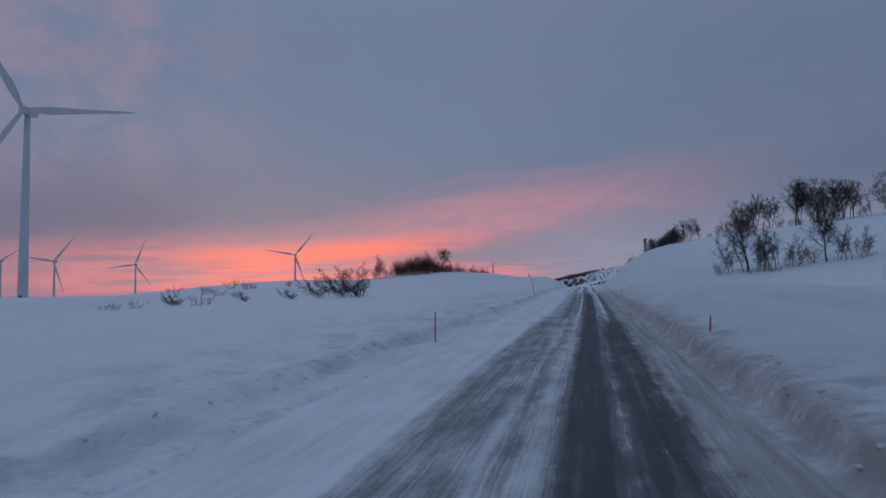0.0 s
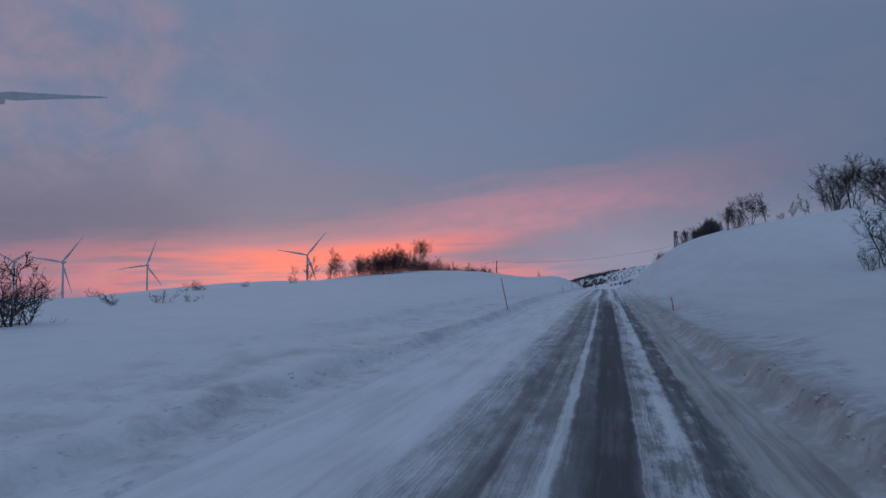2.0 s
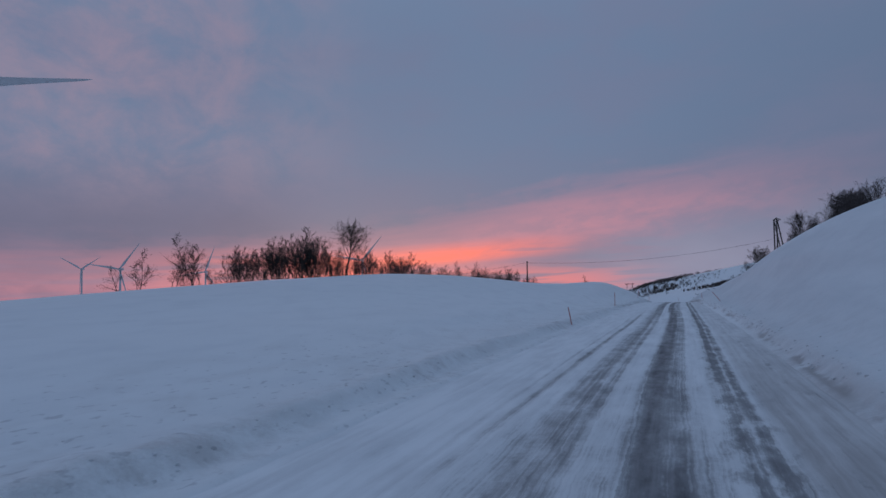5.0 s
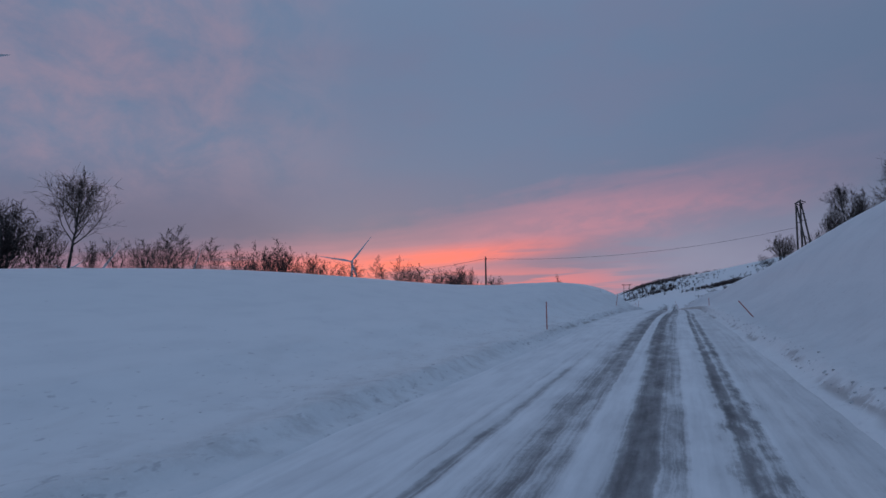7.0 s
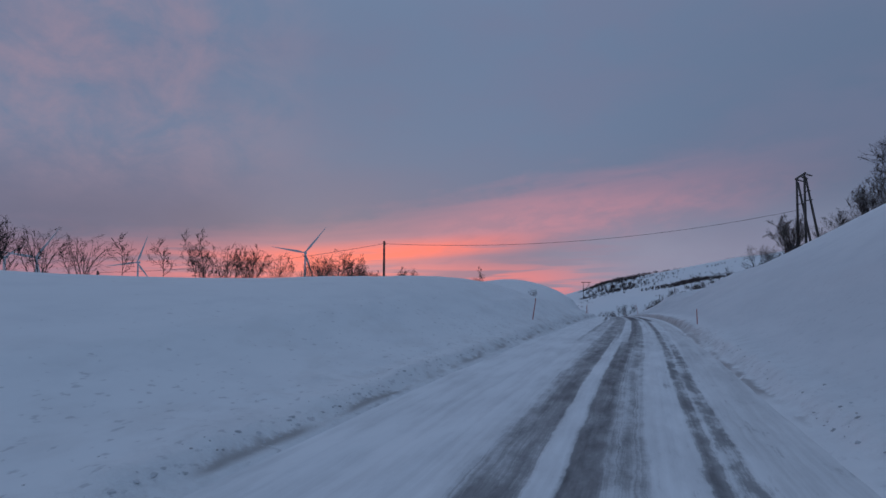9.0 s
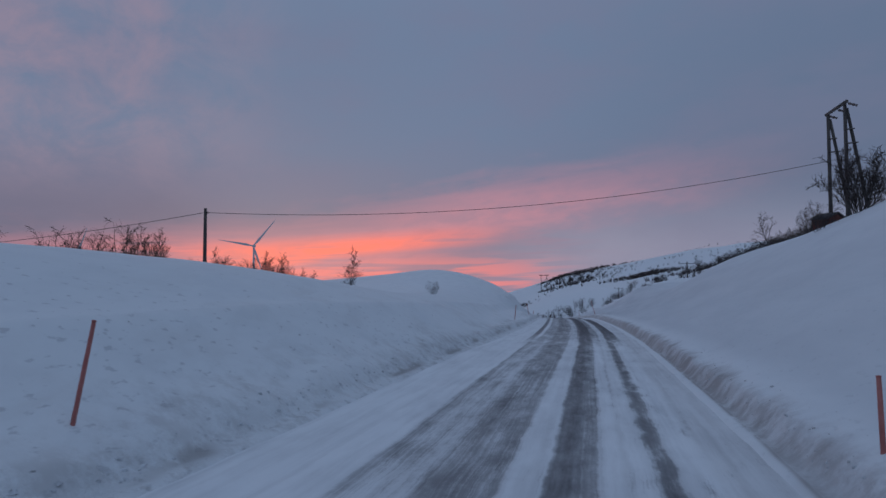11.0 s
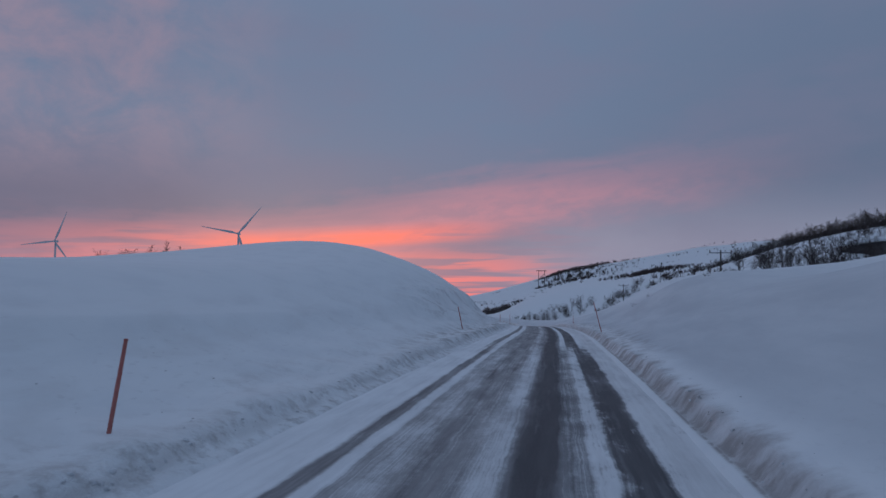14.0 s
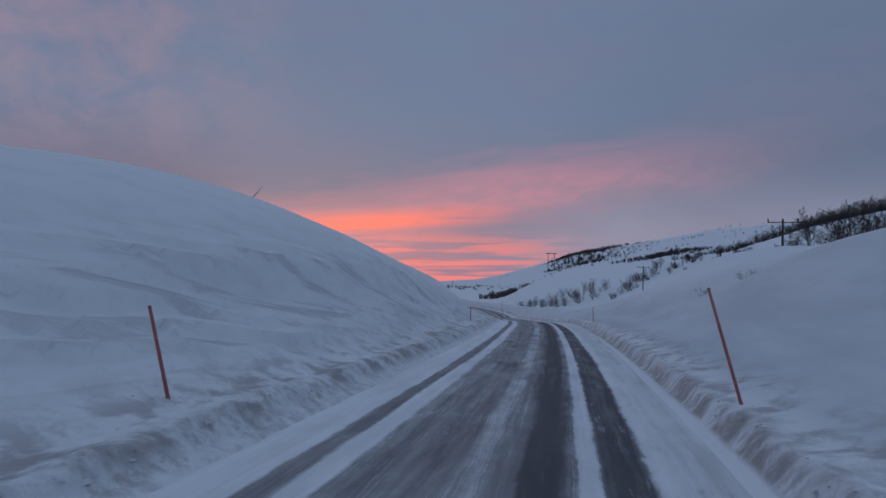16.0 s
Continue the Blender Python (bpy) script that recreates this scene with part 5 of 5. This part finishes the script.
# scrub down in the valley and on the hill beyond it
valley = random.Random(8)
for bearing, far0, h in [(-5.6 + 0.19 * k, 240 + 0.7 * k, 4.2) for k in range(34)] + [(1.4 + 0.14 * k, 248 + 1.5 * k, 3.5) for k in range(26)] + [(5.2 + 0.5 * k, 272 + 4 * k, 3.8) for k in range(6)]:
    a, r = radians(bearing + valley.uniform(-0.3, 0.3)), far0 + valley.uniform(-8, 10)
    plant(valley.choice("FHHFGH"), r * math.sin(a), 240 + r * math.cos(a), h * valley.uniform(0.5, 1.25), "scrub in the valley", sink=0.2)


# ---- far scrub and outcrops, too many and too small to tell apart -----------------------
def far_scrub(name, label, spots, seed):
    """Clumps of thin upright stems, spread over the far hills."""
    rng = random.Random(seed)
    verts, faces = [], []
    for x, y, h, stems in spots:
        z = height_at(x, y)
        for _ in range(stems):
            turn, lean = rng.uniform(0, 6.283), rng.uniform(0.05, 0.6)
            bx, by = x + rng.gauss(0, 0.22 * h), y + rng.gauss(0, 0.22 * h)
            hh = h * rng.uniform(0.55, 1.05)
            w = h * rng.uniform(0.012, 0.026)
            tx, ty = bx + hh * lean * math.cos(turn), by + hh * lean * math.sin(turn)
            q = len(verts)
            verts += [(bx - w, by, z - 0.5), (bx + w, by - w, z - 0.5), (bx + w * 0.4, by + w, z - 0.5)]
            mx, my = (bx + tx) / 2, (by + ty) / 2
            verts += [(mx - 1.5 * w, my, z + hh * 0.6), (mx + 1.5 * w, my - w, z + hh * 0.6), (mx, my + 1.5 * w, z + hh * 0.6), (tx, ty, z + hh)]
            faces += [(q, q + 1, q + 4, q + 3), (q + 1, q + 2, q + 5, q + 4), (q + 2, q, q + 3, q + 5), (q + 3, q + 4, q + 6), (q + 4, q + 5, q + 6), (q + 5, q + 3, q + 6)]
    ob = mesh_object(name, verts, faces, TWIG, smooth=False)
    return tagged(ob, label, "scrub", kind="stuff")


def polar(bearing, r):
    return r * math.sin(radians(bearing)), 240 + r * math.cos(radians(bearing))


far_rng = random.Random(12)


def belt_r(b):
    return 452 + 10 * math.sin(b * 1.1)


# trees along the edge of the hill, then the scrub too small to tell apart
for k in range(150):
    b = 8.5 + 17 * (k + far_rng.random()) / 150
    tall = far_rng.uniform(4.0, 9.0) * min(0.6 + 0.055 * (b - 8.5), 1.3)
    plant(far_rng.choice("FGHGFH"), *polar(b, belt_r(b) + far_rng.gauss(-4, 7)), tall, "trees along the hill's edge", sink=0.3)
for k in range(110):
    b = 13.5 + 13 * far_rng.random()
    plant(far_rng.choice("FFGFH"), *polar(b, far_rng.uniform(255, 425)), far_rng.uniform(3.0, 5.6), "trees along the hill's edge", sink=0.3)
plant("F", 100.0, 557.0, 11.0, "trees along the hill's edge", sink=0.3)
spots = []
for _ in range(170):
    b = 6.2 + 23 * far_rng.random() ** 0.8
    spots.append((*polar(b, belt_r(b) + far_rng.gauss(2, 7)), far_rng.uniform(2.4, 5.0) * min(0.5 + 0.05 * (b - 6), 1.0), 14))
for _ in range(26):
    spots.append((*polar(far_rng.uniform(5.6, 10.5), far_rng.uniform(270, 330)), far_rng.uniform(1.6, 3.4), 12))
far_scrub("hill_scrub", "dark belt of bare birch scrub along the hill", spots, 3)
spots = []
for _ in range(680):
    b = far_rng.gauss(-0.6, 1.9)
    spots.append((*polar(b, 1148 - 300 * far_rng.random() ** 1.4), far_rng.uniform(1.4, 4.2), 9))
for _ in range(240):
    b = far_rng.gauss(4.8, 1.6)
    spots.append((*polar(b, 640 + 60 * far_rng.random() - 12 * (b - 4.8)), far_rng.uniform(2.0, 4.2), 12))
for _ in range(150):
    f = far_rng.random()
    spots.append((*polar(-8.6 + 4.6 * f + far_rng.gauss(0, 0.5), 390 + 500 * f * f + far_rng.uniform(-40, 60)), far_rng.uniform(1.8, 4.0), 12))
for _ in range(300):
    b = far_rng.uniform(-7.8, -2.6)
    spots.append((*polar(b, 1148 - 160 * far_rng.random() ** 1.5), far_rng.uniform(1.8, 4.5), 12))
for _ in range(110):
    spots.append((*polar(far_rng.uniform(-12, -5), far_rng.uniform(600, 1150)), far_rng.uniform(1.6, 3.6), 10))
for _ in range(110):
    spots.append((*polar(far_rng.uniform(2, 16), far_rng.uniform(800, 1150)), far_rng.uniform(1.2, 3.0), 9))
for _ in range(260):
    spots.append((*polar(far_rng.uniform(-4.2, 0.6), far_rng.uniform(850, 1010)), far_rng.uniform(2.0, 5.0), 12))
for _ in range(190):
    spots.append((*polar(far_rng.uniform(-7.3, -3.4), 1140 - 70 * far_rng.random() ** 1.6), far_rng.uniform(2.5, 5.5), 14))
far_scrub("ridge_scrub", "scattered dark scrub on the far snowy ridge", spots, 4)


def outcrop(verts, faces, at, size, rng):
    q, n = len(verts), 7
    for lift, grow in ((-0.4, 1.15), (0.15, 1.0), (0.5, 0.55)):
        for k in range(n):
            a = 2 * math.pi * k / n
            g = grow * size * rng.uniform(0.75, 1.2)
            verts.append((at[0] + 1.9 * g * math.cos(a), at[1] + g * math.sin(a), at[2] + lift * size * rng.uniform(0.7, 1.2)))
    for i in (0, 1):
        for k in range(n):
            faces.append((q + i * n + k, q + i * n + (k + 1) % n, q + (i + 1) * n + (k + 1) % n, q + (i + 1) * n + k))
    faces.append(tuple(q + 2 * n + k for k in range(n)))


verts, faces = [], []
for _ in range(240):
    b = far_rng.uniform(-10.5, -3.0)
    x, y = polar(b, far_rng.choice((1135, 1120, 1000, 880, 760)) + far_rng.gauss(0, 10))
    outcrop(verts, faces, (x, y, height_at(x, y)), far_rng.uniform(0.8, 2.6), far_rng)
for _ in range(60):
    x, y = polar(far_rng.gauss(-1.6, 1.3), 1140 - abs(far_rng.gauss(0, 80)))
    outcrop(verts, faces, (x, y, height_at(x, y)), far_rng.uniform(0.8, 2.0), far_rng)
for _ in range(70):
    x, y = polar(far_rng.uniform(-7.3, -3.6), 1138 - abs(far_rng.gauss(0, 35)))
    outcrop(verts, faces, (x, y, height_at(x, y)), far_rng.uniform(1.2, 3.0), far_rng)
rocks = mesh_object("rock_outcrops", verts, faces, ROCK, smooth=False)
tagged(rocks, "dark wind-bared rock outcrops on the far snowy ridge", "rocks", kind="stuff")


# ---- a snow-capped rock ledge on the eastern hill ---------------------------------------
def rock_ledge(at, turn, wide):
    """A low dark cliff under an overhanging lens of snow."""
    rng = random.Random(19)
    ob = thing("rock_ledge", (*at, height_at(*at) + 1.4), "dark rock ledge under an overhanging cap of snow", "rock ledge", turn=turn)
    bm, rows = bmesh.new(), []
    for i in range(15):
        f = i / 14
        x, fade = wide * (f - 0.5), math.sin(math.pi * min(max(f, 0.03), 0.97)) ** 0.6
        rows.append([bm.verts.new((x, y * fade + rng.uniform(-0.4, 0.4), z * fade - 0.8 + 2.0 * f + rng.uniform(-0.2, 0.2))) for y, z in ((-0.8, -3.6), (-1.3, 0.2), (-1.0, 1.6), (-0.4, 2.4), (3.0, 2.5), (3.5, -3.6))])
    for r0, r1 in zip(rows, rows[1:]):
        for k in range(5):
            bm.faces.new((r0[k], r1[k], r1[k + 1], r0[k + 1]))
    bm.faces.new(rows[0][::-1]), bm.faces.new(rows[-1])
    part("rock", bm, ROCK, ob, smooth=False)
    bm, rows = bmesh.new(), []
    for i in range(17):
        f = i / 16
        x, fade = 1.15 * wide * (f - 0.5), math.sin(math.pi * min(max(f, 0.02), 0.98)) ** 0.7
        rows.append([bm.verts.new((x, y * (0.3 + 0.7 * fade), z * fade + 0.6 + 2.0 * f)) for y, z in ((-1.8, 0.5), (-2.1, 0.9), (-1.5, 1.5), (0.4, 2.3), (3.5, 3.0), (7.0, 3.0), (11.0, 1.2), (11.0, -3.0), (0.0, 0.4))])
    for r0, r1 in zip(rows, rows[1:]):
        for k in range(9):
            bm.faces.new((r0[k], r1[k], r1[(k + 1) % 9], r0[(k + 1) % 9]))
    bm.faces.new(rows[0][::-1]), bm.faces.new(rows[-1])
    part("snow_cap", bm, CLEAN, ob, "smooth overhanging cap of clean snow")
    return ob


CLEAN = plain("clean_snow", (0.80, 0.84, 0.86), (0.87, 0.91, 0.93), 0.7, scale=1.5, relief=0.02)
rock_ledge((68.2, 391.2), -21, 18.0)
